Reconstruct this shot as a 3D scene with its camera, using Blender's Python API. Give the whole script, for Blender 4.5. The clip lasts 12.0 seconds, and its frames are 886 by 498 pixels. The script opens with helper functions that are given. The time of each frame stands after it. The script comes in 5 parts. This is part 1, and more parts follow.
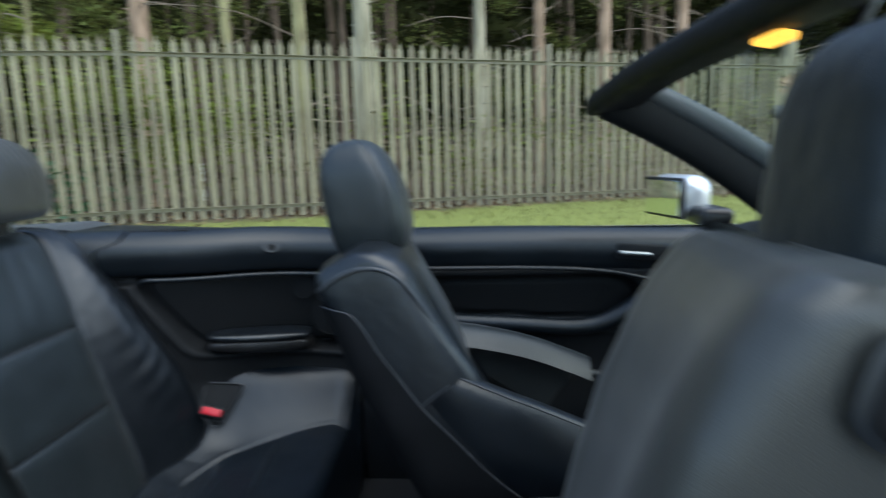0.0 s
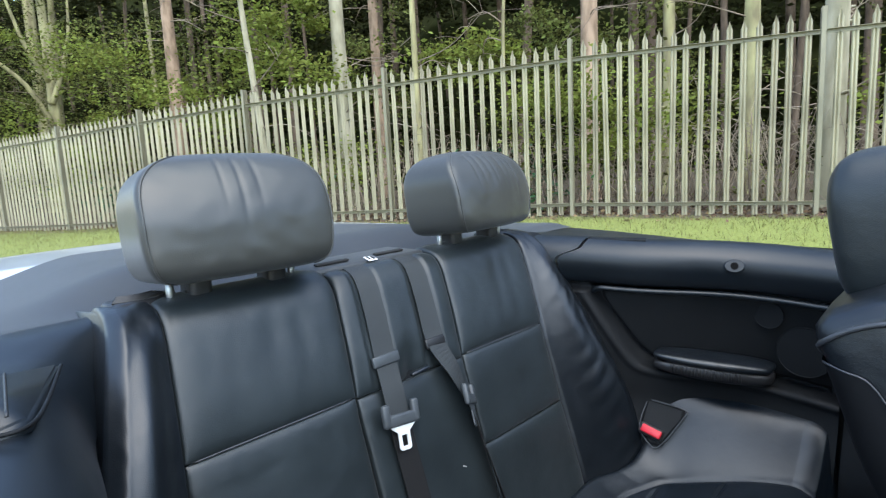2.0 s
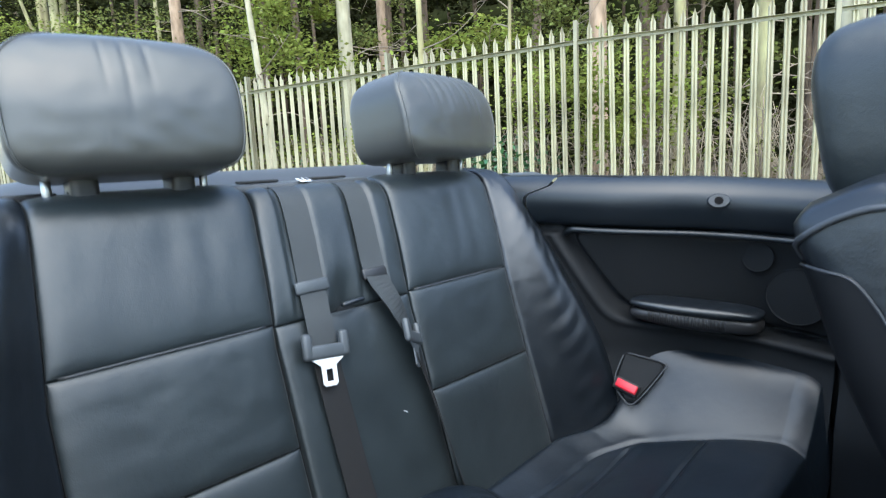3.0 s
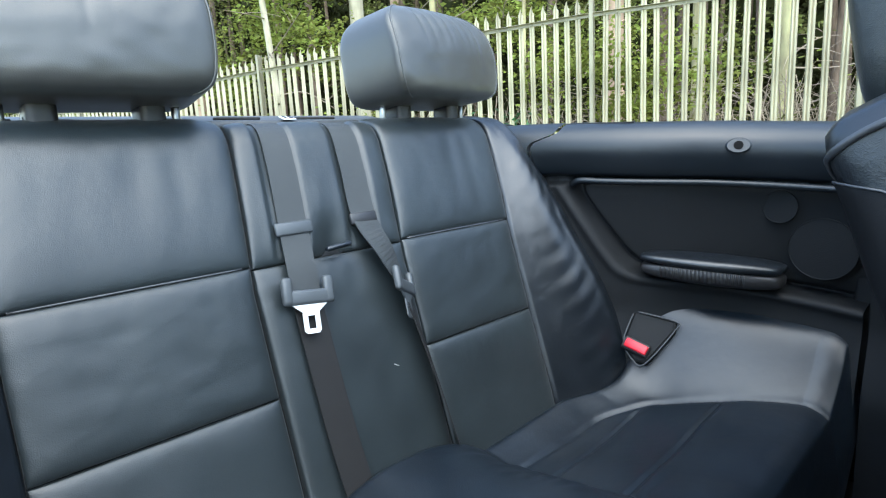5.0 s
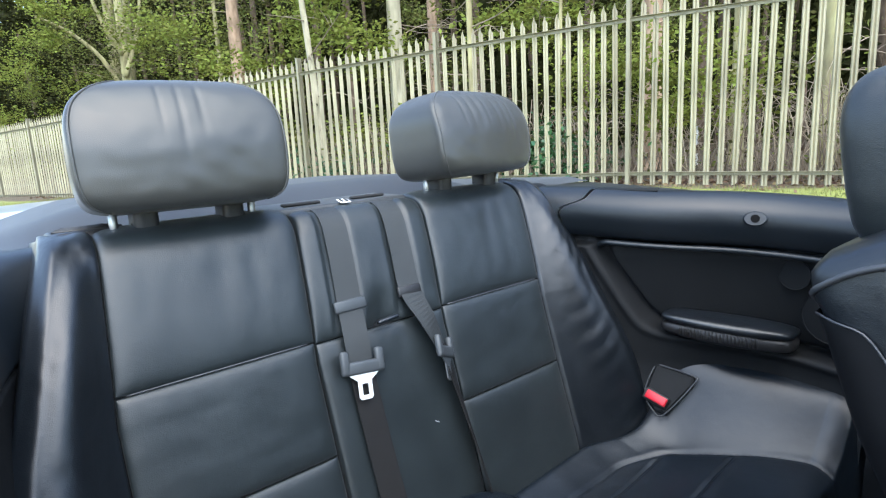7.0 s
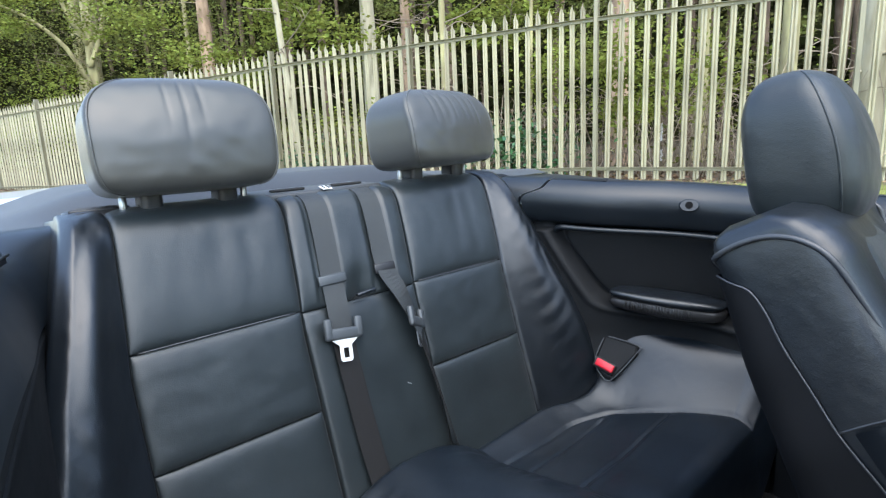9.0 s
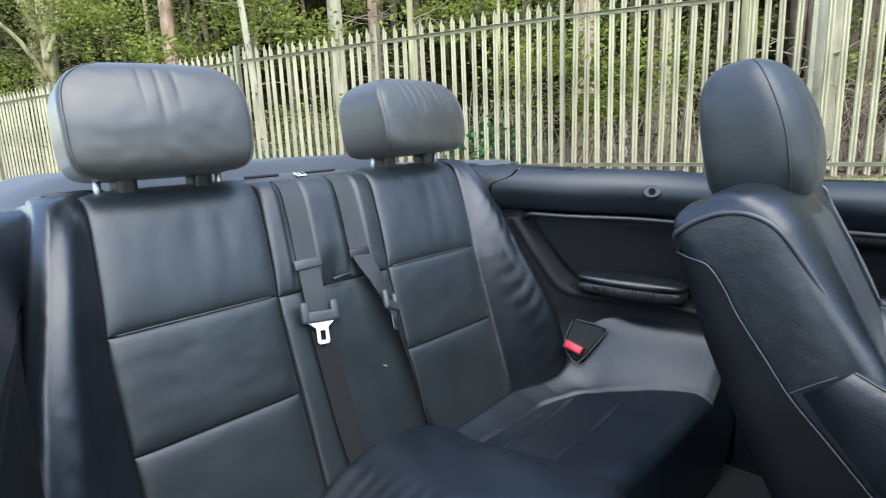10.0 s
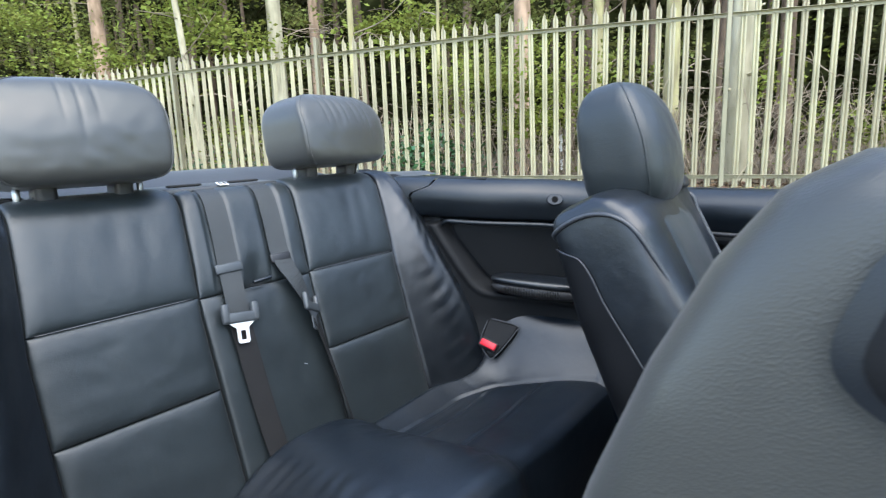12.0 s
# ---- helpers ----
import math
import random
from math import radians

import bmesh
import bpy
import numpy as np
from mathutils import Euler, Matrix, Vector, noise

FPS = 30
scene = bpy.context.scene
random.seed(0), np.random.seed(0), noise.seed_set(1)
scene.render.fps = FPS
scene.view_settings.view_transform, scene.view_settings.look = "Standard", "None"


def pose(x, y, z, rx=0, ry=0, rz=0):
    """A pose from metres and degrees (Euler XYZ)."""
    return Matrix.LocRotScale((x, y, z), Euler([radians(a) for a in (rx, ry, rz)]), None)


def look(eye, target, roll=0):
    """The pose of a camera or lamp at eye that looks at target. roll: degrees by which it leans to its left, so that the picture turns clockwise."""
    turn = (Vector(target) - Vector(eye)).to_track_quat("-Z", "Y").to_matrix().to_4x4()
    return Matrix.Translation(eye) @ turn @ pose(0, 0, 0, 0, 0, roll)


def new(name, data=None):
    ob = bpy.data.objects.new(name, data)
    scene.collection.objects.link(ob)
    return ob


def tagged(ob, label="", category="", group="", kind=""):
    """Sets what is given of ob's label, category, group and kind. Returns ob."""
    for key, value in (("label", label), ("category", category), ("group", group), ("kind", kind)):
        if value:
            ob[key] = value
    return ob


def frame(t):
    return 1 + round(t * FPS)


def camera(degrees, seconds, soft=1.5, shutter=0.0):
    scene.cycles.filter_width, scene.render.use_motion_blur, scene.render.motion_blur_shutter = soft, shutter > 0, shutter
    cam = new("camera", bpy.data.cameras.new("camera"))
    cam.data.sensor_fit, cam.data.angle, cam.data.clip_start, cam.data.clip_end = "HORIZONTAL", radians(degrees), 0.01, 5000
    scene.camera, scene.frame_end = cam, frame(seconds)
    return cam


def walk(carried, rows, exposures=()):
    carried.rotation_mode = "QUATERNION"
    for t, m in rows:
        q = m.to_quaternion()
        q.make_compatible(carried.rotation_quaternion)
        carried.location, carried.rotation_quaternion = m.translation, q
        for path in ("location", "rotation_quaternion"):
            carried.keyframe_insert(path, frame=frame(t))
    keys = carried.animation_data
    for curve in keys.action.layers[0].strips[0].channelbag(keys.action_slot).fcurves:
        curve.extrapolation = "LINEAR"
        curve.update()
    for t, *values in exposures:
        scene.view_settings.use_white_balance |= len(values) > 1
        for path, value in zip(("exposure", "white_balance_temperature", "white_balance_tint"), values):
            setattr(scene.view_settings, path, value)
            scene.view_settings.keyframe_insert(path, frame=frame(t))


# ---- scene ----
cam = camera(74.9, 12.0, 1.2, 0.35)
PATH = [
    (0, (0.04, -0.763, 1.11), (-0.093, 1.207, 0.787), -1.7),
    (0.1, (0.014, -0.765, 1.14), (-0.272, 1.188, 0.815), -1.7),
    (0.3, (-0.042, -0.739, 1.182), (-0.588, 1.159, 0.868), -2.2),
    (0.5, (-0.09, -0.716, 1.201), (-0.897, 1.088, 0.896), -2.3),
    (0.8, (-0.123, -0.698, 1.182), (-1.19, 0.967, 0.883), -2.4),
    (1, (-0.12, -0.695, 1.141), (-1.27, 0.915, 0.852), -2.7),
    (1.5, (-0.09, -0.705, 1.124), (-1.363, 0.809, 0.832), -2.7),
    (2, (-0.078, -0.708, 1.15), (-1.454, 0.714, 0.859), -2.9),
    (2.5, (-0.032, -0.597, 1.086), (-1.437, 0.796, 0.79), -2.8),
    (3, (-0.064, -0.551, 0.991), (-1.469, 0.841, 0.693), -2.8),
    (3.5, (-0.109, -0.494, 0.889), (-1.51, 0.901, 0.588), -2.9),
    (5.5, (-0.053, -0.486, 0.945), (-1.509, 0.834, 0.577), -3.0),
    (6, (-0.017, -0.526, 1.015), (-1.5, 0.763, 0.641), -2.9),
    (6.5, (-0.033, -0.537, 1.069), (-1.542, 0.722, 0.697), -2.9),
    (8.5, (0.079, -0.623, 1.081), (-1.412, 0.651, 0.692), -2.4),
    (9, (0.09, -0.639, 1.074), (-1.355, 0.687, 0.68), -2.4),
    (9.5, (0.103, -0.662, 1.046), (-1.312, 0.693, 0.648), -2.4),
    (10, (0.109, -0.67, 1.053), (-1.261, 0.729, 0.648), -2.3),
    (10.5, (0.124, -0.67, 1.054), (-1.215, 0.758, 0.646), -2.3),
    (11, (0.141, -0.666, 1.027), (-1.171, 0.786, 0.619), -2.2),
    (11.5, (0.175, -0.688, 1.029), (-1.119, 0.786, 0.638), -2.2),
    (12, (0.23, -0.697, 1.049), (-1.008, 0.83, 0.681), -2.0),
]
walk(cam, [(t, look(eye, target, roll)) for t, eye, target, roll in PATH],
     exposures=[(0.0, 1.4, 6600, 5), (0.5, 1.7, 6600, 5), (1.0, 1.87, 6600, 6), (1.5, 2.02, 6650, 8), (2.0, 2.0, 6700, 9), (2.5, 2.17, 6700, 9),
                (3.0, 2.44, 6650, 7), (3.5, 2.65, 6550, 5), (5.5, 2.65, 6600, 6), (6.0, 2.48, 6700, 9), (6.5, 2.42, 6750, 10), (8.5, 2.33, 6850, 11),
                (12.0, 2.45, 6850, 11)])

# ---------------------------------------------------------------- light
world = bpy.data.worlds.new("world")
scene.world = world
world.use_nodes = True
wn = world.node_tree.nodes
sky = wn.new("ShaderNodeTexSky")
sky.sky_type, sky.sun_disc = "NISHITA", False
sky.sun_elevation, sky.sun_rotation = radians(60), radians(121)
sky.air_density, sky.dust_density, sky.ozone_density = 1.0, 0.9, 1.6
wn["Background"].inputs["Strength"].default_value = 0.15
world.node_tree.links.new(sky.outputs[0], wn["Background"].inputs["Color"])

sun = new("sun", bpy.data.lights.new("sun", "SUN"))
sun.data.energy, sun.data.angle, sun.data.color = 1.2, radians(86), (0.90, 0.965, 0.95)
sun.matrix_world = look((2.6, -1.6, 5.3), (0, 0, 0))


# ---------------------------------------------------------------- materials
def mat(name, color, rough=0.6, metal=0.0, vary=0.25, scale=8.0, bump=0.0, bump_scale=300.0, fine="noise",
        second=None, spec=0.5, coat=0.0, coat_rough=0.03, island=0.0, objrand=0.0, translucent=0.0, stretch=None, rough_vary=0.1, sheen=0.0, soft=0.0):
    m = bpy.data.materials.new(name)
    m.use_nodes = True
    nt = m.node_tree
    n, l = nt.nodes, nt.links
    b = n["Principled BSDF"]
    b.inputs["Metallic"].default_value = metal
    b.inputs["Specular IOR Level"].default_value = spec
    b.inputs["Coat Weight"].default_value, b.inputs["Coat Roughness"].default_value = coat, coat_rough
    b.inputs["Sheen Weight"].default_value, b.inputs["Sheen Roughness"].default_value = sheen, 0.45
    co = n.new("ShaderNodeTexCoord")
    mp = n.new("ShaderNodeMapping")
    l.new(co.outputs["Object"], mp.inputs[0])
    if stretch:
        mp.inputs["Scale"].default_value = stretch
    big = n.new("ShaderNodeTexNoise")
    big.inputs["Scale"].default_value, big.inputs["Detail"].default_value = scale, 6
    l.new(mp.outputs[0], big.inputs["Vector"])
    mix = n.new("ShaderNodeMixRGB")
    c2 = second or tuple(c * (1 - vary) for c in color)
    mix.inputs[1].default_value, mix.inputs[2].default_value = (*c2, 1), (*color, 1)
    ramp = n.new("ShaderNodeMapRange")
    ramp.inputs[1].default_value, ramp.inputs[2].default_value = 0.35, 0.65
    l.new(big.outputs[0], ramp.inputs[0])
    l.new(ramp.outputs[0], mix.inputs[0])
    out = mix.outputs[0]
    if island or objrand:
        hsv = n.new("ShaderNodeHueSaturation")
        rnd = n.new("ShaderNodeNewGeometry") if island else n.new("ShaderNodeObjectInfo")
        src = rnd.outputs["Random Per Island"] if island else rnd.outputs["Random"]
        amt = island or objrand
        mr = n.new("ShaderNodeMapRange")
        mr.inputs[3].default_value, mr.inputs[4].default_value = 1 - amt, 1 + amt
        l.new(src, mr.inputs[0])
        l.new(mr.outputs[0], hsv.inputs["Value"])
        mh = n.new("ShaderNodeMapRange")
        mh.inputs[3].default_value, mh.inputs[4].default_value = 0.5 - 0.06 * amt, 0.5 + 0.03 * amt
        l.new(src, mh.inputs[0])
        l.new(mh.outputs[0], hsv.inputs["Hue"])
        l.new(out, hsv.inputs["Color"])
        out = hsv.outputs[0]
    l.new(out, b.inputs["Base Color"])
    rr = n.new("ShaderNodeMapRange")
    rr.inputs[3].default_value, rr.inputs[4].default_value = max(0.02, rough - rough_vary), min(1, rough + rough_vary)
    l.new(big.outputs[0], rr.inputs[0])
    l.new(rr.outputs[0], b.inputs["Roughness"])
    if bump:
        if fine == "cells":
            f = n.new("ShaderNodeTexVoronoi")
            f.feature = "F1"
            f.inputs["Scale"].default_value = bump_scale
        elif fine == "wave":
            f = n.new("ShaderNodeTexWave")
            f.inputs["Scale"].default_value = bump_scale
        else:
            f = n.new("ShaderNodeTexNoise")
            f.inputs["Scale"].default_value, f.inputs["Detail"].default_value = bump_scale, 4
        l.new(mp.outputs[0], f.inputs["Vector"])
        bp = n.new("ShaderNodeBump")
        bp.inputs["Strength"].default_value, bp.inputs["Distance"].default_value = bump, 0.002
        l.new(f.outputs[0], bp.inputs["Height"])
        l.new(bp.outputs[0], b.inputs["Normal"])
        if soft:
            wave = n.new("ShaderNodeTexNoise")
            wave.inputs["Scale"].default_value, wave.inputs["Detail"].default_value = 26.0, 5
            l.new(mp.outputs[0], wave.inputs["Vector"])
            b2 = n.new("ShaderNodeBump")
            b2.inputs["Strength"].default_value, b2.inputs["Distance"].default_value = soft, 0.006
            l.new(wave.outputs[0], b2.inputs["Height"])
            l.new(b2.outputs[0], bp.inputs["Normal"])
    if translucent:
        tr = n.new("ShaderNodeBsdfTranslucent")
        l.new(out, tr.inputs["Color"])
        ms = n.new("ShaderNodeMixShader")
        ms.inputs[0].default_value = translucent
        l.new(b.outputs[0], ms.inputs[1])
        l.new(tr.outputs[0], ms.inputs[2])
        l.new(ms.outputs[0], n["Material Output"].inputs["Surface"])
    return m


LEATHER = mat("black_leather", (0.0060, 0.0085, 0.0115), 0.32, spec=0.62, rough_vary=0.06, vary=0.25, scale=14, bump=0.12, bump_scale=800, fine="cells", soft=0.25)
LEATHER_SMOOTH = mat("smooth_leather", (0.0120, 0.0172, 0.0192), 0.38, spec=0.54, rough_vary=0.07, vary=0.25, scale=9, bump=0.14, bump_scale=800, fine="cells", sheen=0.08, soft=0.22)
# Cushion copy of the leather, its colour made bluer for the skylight inside
LEATHER_CUSHION = mat("cushion_leather", (0.0060, 0.0100, 0.0150), 0.34, spec=0.5, rough_vary=0.06, vary=0.25, scale=11, bump=0.14, bump_scale=800, fine="cells", soft=0.2)
# Paler leather copy; the stronger light on the headrests is in its colour
LEATHER_LIT = mat("lit_leather", (0.037, 0.038, 0.034), 0.36, spec=0.6, vary=0.2, scale=9, bump=0.08, bump_scale=800, fine="cells", sheen=0.1, soft=0.06)
BLACK = mat("black_recess", (0.004, 0.004, 0.004), 0.8, spec=0.1, vary=0.2, scale=20)
DECK = mat("deck_vinyl", (0.030, 0.033, 0.035), 0.5, vary=0.2, scale=6, bump=0.06, bump_scale=900, fine="cells", sheen=0.1)
TRIM = mat("soft_trim", (0.0050, 0.0083, 0.0118), 0.40, vary=0.2, scale=10, bump=0.04, bump_scale=1000, fine="cells")
TRIM_DARK = mat("dark_trim", (0.0045, 0.0055, 0.0065), 0.62, spec=0.25, vary=0.25, scale=20, bump=0.3, bump_scale=800)
SHELL = mat("seat_shell_plastic", (0.0055, 0.0058, 0.0066), 0.6, vary=0.2, scale=12, spec=0.22, bump=0.1, bump_scale=700)
CARPET = mat("carpet", (0.008, 0.008, 0.009), 0.95, vary=0.4, scale=60, bump=0.8, bump_scale=900)
PIPING = mat("piping", (0.042, 0.045, 0.050), 0.36, vary=0.2, scale=40)
# Two colours for one webbing: caught light in the upper, shade in the lower
WEB = mat("belt_webbing", (0.030, 0.0335, 0.0345), 0.55, spec=0.4, vary=0.15, scale=30, bump=0.2, bump_scale=900, fine="wave")
WEB_LOWER = mat("shaded_webbing", (0.0095, 0.0090, 0.0090), 0.6, spec=0.3, vary=0.15, scale=30, bump=0.2, bump_scale=900, fine="wave")
PLASTIC = mat("black_plastic", (0.016, 0.016, 0.017), 0.4, vary=0.2, scale=25, bump=0.15, bump_scale=900)
GREY_PLASTIC = mat("grey_plastic", (0.05, 0.057, 0.062), 0.45, vary=0.15, scale=25)
STEEL = mat("bright_steel", (0.36, 0.37, 0.37), 0.34, metal=1.0, vary=0.08, scale=40)
TONGUE = mat("tongue_plate", (0.82, 0.83, 0.82), 0.35, metal=0.25, vary=0.05, scale=40)
RED = mat("red_button", (0.62, 0.015, 0.03), 0.4, vary=0.1, scale=60)
PAINT = mat("silver_paint", (0.72, 0.75, 0.77), 0.32, metal=0.55, vary=0.04, scale=6, coat=0.8)
RUBBER = mat("rubber", (0.012, 0.012, 0.012), 0.8, vary=0.3, scale=20)
WHITE = mat("white_paper", (0.8, 0.8, 0.78), 0.7, vary=0.05, scale=20)
PINK = mat("pink_print", (0.72, 0.28, 0.33), 0.7, vary=0.2, scale=60)
YELLOW = mat("yellow_print", (0.75, 0.68, 0.12), 0.7, vary=0.1, scale=60)
GALV = mat("galvanised_steel", (0.440, 0.400, 0.268), 0.45, metal=0.2, vary=0.4, scale=5, bump=0.3, bump_scale=60,
           objrand=0.14, stretch=(1, 1, 0.25))
GALV_POST = mat("galvanised_post", (0.285, 0.26, 0.175), 0.5, metal=0.25, vary=0.35, scale=4, bump=0.3, bump_scale=60,
                stretch=(1, 1, 0.3))
BARK = mat("pine_bark", (0.42, 0.29, 0.195), 0.9, scale=7, second=(0.20, 0.135, 0.085), bump=1.0, bump_scale=34,
           stretch=(1, 1, 0.35))
# Pine bark again, darkened in colour for the shade among far trunks
BARK_SHADED = mat("shaded_bark", (0.17, 0.12, 0.08), 0.9, scale=7, second=(0.08, 0.055, 0.035), bump=0.8, bump_scale=34, stretch=(1, 1, 0.35))
BARK_PALE = mat("pale_bark", (0.40, 0.36, 0.25), 0.85, scale=6, second=(0.22, 0.20, 0.125), bump=0.8, bump_scale=40,
                stretch=(1, 1, 0.3))
BARK_MOSS = mat("mossy_bark", (0.38, 0.35, 0.17), 0.9, scale=6, second=(0.20, 0.17, 0.09), bump=0.8, bump_scale=40,
                stretch=(1, 1, 0.3))
TWIG = mat("dry_twig", (0.30, 0.24, 0.17), 0.85, vary=0.4, scale=3, island=0.3)
LEAF = mat("oak_leaves", (0.150, 0.170, 0.044), 0.7, spec=0.2, vary=0.4, scale=1.2, island=0.6, translucent=0.35)
LEAF_BRIGHT = mat("bright_leaves", (0.205, 0.245, 0.050), 0.7, spec=0.15, vary=0.3, scale=1.5, island=0.5, translucent=0.4)
# Leaf copy with the shade inside the wood put into its colour
LEAF_SHADED = mat("shaded_leaves", (0.034, 0.038, 0.012), 0.85, spec=0.1, vary=0.4, scale=0.8, island=0.5, translucent=0.25)
IVY = mat("glossy_ivy", (0.04, 0.12, 0.045), 0.35, vary=0.3, scale=2, island=0.4, translucent=0.2)
LITTER = mat("leaf_litter", (0.20, 0.13, 0.07), 0.9, vary=0.5, scale=5, island=0.6)
GRASS = mat("grass_blades", (0.225, 0.235, 0.075), 0.6, vary=0.3, scale=1.2, island=0.35, translucent=0.35)


def ground_material():
    m = bpy.data.materials.new("ground")
    m.use_nodes = True
    n, l = m.node_tree.nodes, m.node_tree.links
    b = n["Principled BSDF"]
    b.inputs["Roughness"].default_value = 0.9
    co = n.new("ShaderNodeTexCoord")
    sep = n.new("ShaderNodeSeparateXYZ")
    l.new(co.outputs["Object"], sep.inputs[0])
    # distance towards the fence line
    mul = n.new("ShaderNodeMath")
    mul.operation = "MULTIPLY_ADD"
    mul.inputs[1].default_value = -0.345
    l.new(sep.outputs[0], mul.inputs[0])
    l.new(sep.outputs[1], mul.inputs[2])
    noi = n.new("ShaderNodeTexNoise")
    noi.inputs["Scale"].default_value, noi.inputs["Detail"].default_value = 3.0, 8
    l.new(co.outputs["Object"], noi.inputs["Vector"])
    wob = n.new("ShaderNodeMath")
    wob.operation = "MULTIPLY_ADD"
    wob.inputs[1].default_value = 0.9
    l.new(noi.outputs[0], wob.inputs[0])
    l.new(mul.outputs[0], wob.inputs[2])
    fine = n.new("ShaderNodeTexNoise")
    fine.inputs["Scale"].default_value, fine.inputs["Detail"].default_value = 60.0, 6
    l.new(co.outputs["Object"], fine.inputs["Vector"])

    def blend(a, c, fac):
        x = n.new("ShaderNodeMixRGB")
        l.new(fac, x.inputs[0])
        for slot, v in ((1, a), (2, c)):
            if isinstance(v, tuple):
                x.inputs[slot].default_value = (*v, 1)
            else:
                l.new(v, x.inputs[slot])
        return x.outputs[0]

    def step(src, lo, hi):
        r = n.new("ShaderNodeMapRange")
        r.inputs[1].default_value, r.inputs[2].default_value = lo, hi
        l.new(src, r.inputs[0])
        return r.outputs[0]

    asphalt = blend((0.04, 0.04, 0.042), (0.075, 0.075, 0.074), step(fine.outputs[0], 0.35, 0.65))
    grass = blend((0.125, 0.15, 0.028), (0.24, 0.265, 0.062), step(fine.outputs[0], 0.3, 0.7))
    litter = blend((0.035, 0.03, 0.018), (0.15, 0.105, 0.06), step(fine.outputs[0], 0.35, 0.68))
    c = blend(asphalt, grass, step(mul.outputs[0], 1.93, 1.97))
    c = blend(c, litter, step(wob.outputs[0], 7.45, 7.75))
    l.new(c, b.inputs["Base Color"])
    bp = n.new("ShaderNodeBump")
    bp.inputs["Strength"].default_value, bp.inputs["Distance"].default_value = 0.6, 0.02
    l.new(fine.outputs[0], bp.inputs["Height"])
    l.new(bp.outputs[0], b.inputs["Normal"])
    return m


def glass_material():
    m = bpy.data.materials.new("clear_glass")
    m.use_nodes = True
    n, l = m.node_tree.nodes, m.node_tree.links
    tr, gl, ms = n.new("ShaderNodeBsdfTransparent"), n.new("ShaderNodeBsdfGlossy"), n.new("ShaderNodeMixShader")
    tr.inputs[0].default_value = (0.86, 0.92, 0.88, 1)
    gl.inputs["Roughness"].default_value = 0.02
    ms.inputs[0].default_value = 0.07
    l.new(tr.outputs[0], ms.inputs[1])
    l.new(gl.outputs[0], ms.inputs[2])
    l.new(ms.outputs[0], n["Material Output"].inputs["Surface"])
    return m


def lamp_material():
    m = bpy.data.materials.new("amber_lamp")
    m.use_nodes = True
    b = m.node_tree.nodes["Principled BSDF"]
    b.inputs["Base Color"].default_value = (0.8, 0.4, 0.05, 1)
    b.inputs["Emission Color"].default_value = (1.0, 0.5, 0.08, 1)
    b.inputs["Emission Strength"].default_value = 0.7
    return m


GROUND, GLASS, AMBER = ground_material(), glass_material(), lamp_material()
MIRROR = mat("mirror_glass", (0.85, 0.9, 0.88), 0.03, metal=1.0, vary=0.02, rough_vary=0.01)


# ---------------------------------------------------------------- mesh helpers
def thing(name, label, category, at=(0, 0, 0), group="", kind=""):
    e = new(name)
    e.location = at
    e.empty_display_size = 0.05
    return tagged(e, label, category, group, kind)


def finish(name, bm, material, parent=None, label="", smooth=True):
    me = bpy.data.meshes.new(name)
    bmesh.ops.recalc_face_normals(bm, faces=bm.faces)
    bm.to_mesh(me)
    bm.free()
    if smooth:
        me.shade_smooth()
    me.materials.append(material)
    ob = new(name, me)
    if parent is not None:
        ob.parent = parent
        p = Vector((0, 0, 0))
        q = parent
        while q is not None:
            p += Vector(q.location)
            q = q.parent
        ob.location = -p
    if label:
        tagged(ob, label)
    return ob


def part(name, bm, material, parent, label="", smooth=True):
    return finish(name, bm, material, parent, label, smooth)


def surf(f, nu, nv, wrap_u=False, cap=False, bm=None):
    """A grid of f(u, v), u and v from 0 to 1; wrap_u joins its sides, cap closes its ends."""
    bm = bm or bmesh.new()
    rows = []
    for j in range(nv + 1):
        rows.append([bm.verts.new(f(i / nu, j / nv)) for i in range(nu if wrap_u else nu + 1)])
    k = nu if wrap_u else nu + 1
    for j in range(nv):
        for i in range(nu):
            a, b = rows[j][i], rows[j][(i + 1) % k]
            c, d = rows[j + 1][(i + 1) % k], rows[j + 1][i]
            bm.faces.new((a, b, c, d))
    if cap and wrap_u:
        bm.faces.new(rows[0])
        bm.faces.new(rows[-1])
    return bm


def spline(points, k):
    """Catmull-Rom through points at index k."""
    p = [Vector(q) for q in points]
    i = min(max(int(k), 0), len(p) - 2)
    t = k - i
    a, b, c, d = p[max(i - 1, 0)], p[i], p[i + 1], p[min(i + 2, len(p) - 1)]
    return 0.5 * ((2 * b) + (c - a) * t + (2 * a - 5 * b + 4 * c - d) * t * t + (3 * b - a - 3 * c + d) * t ** 3)


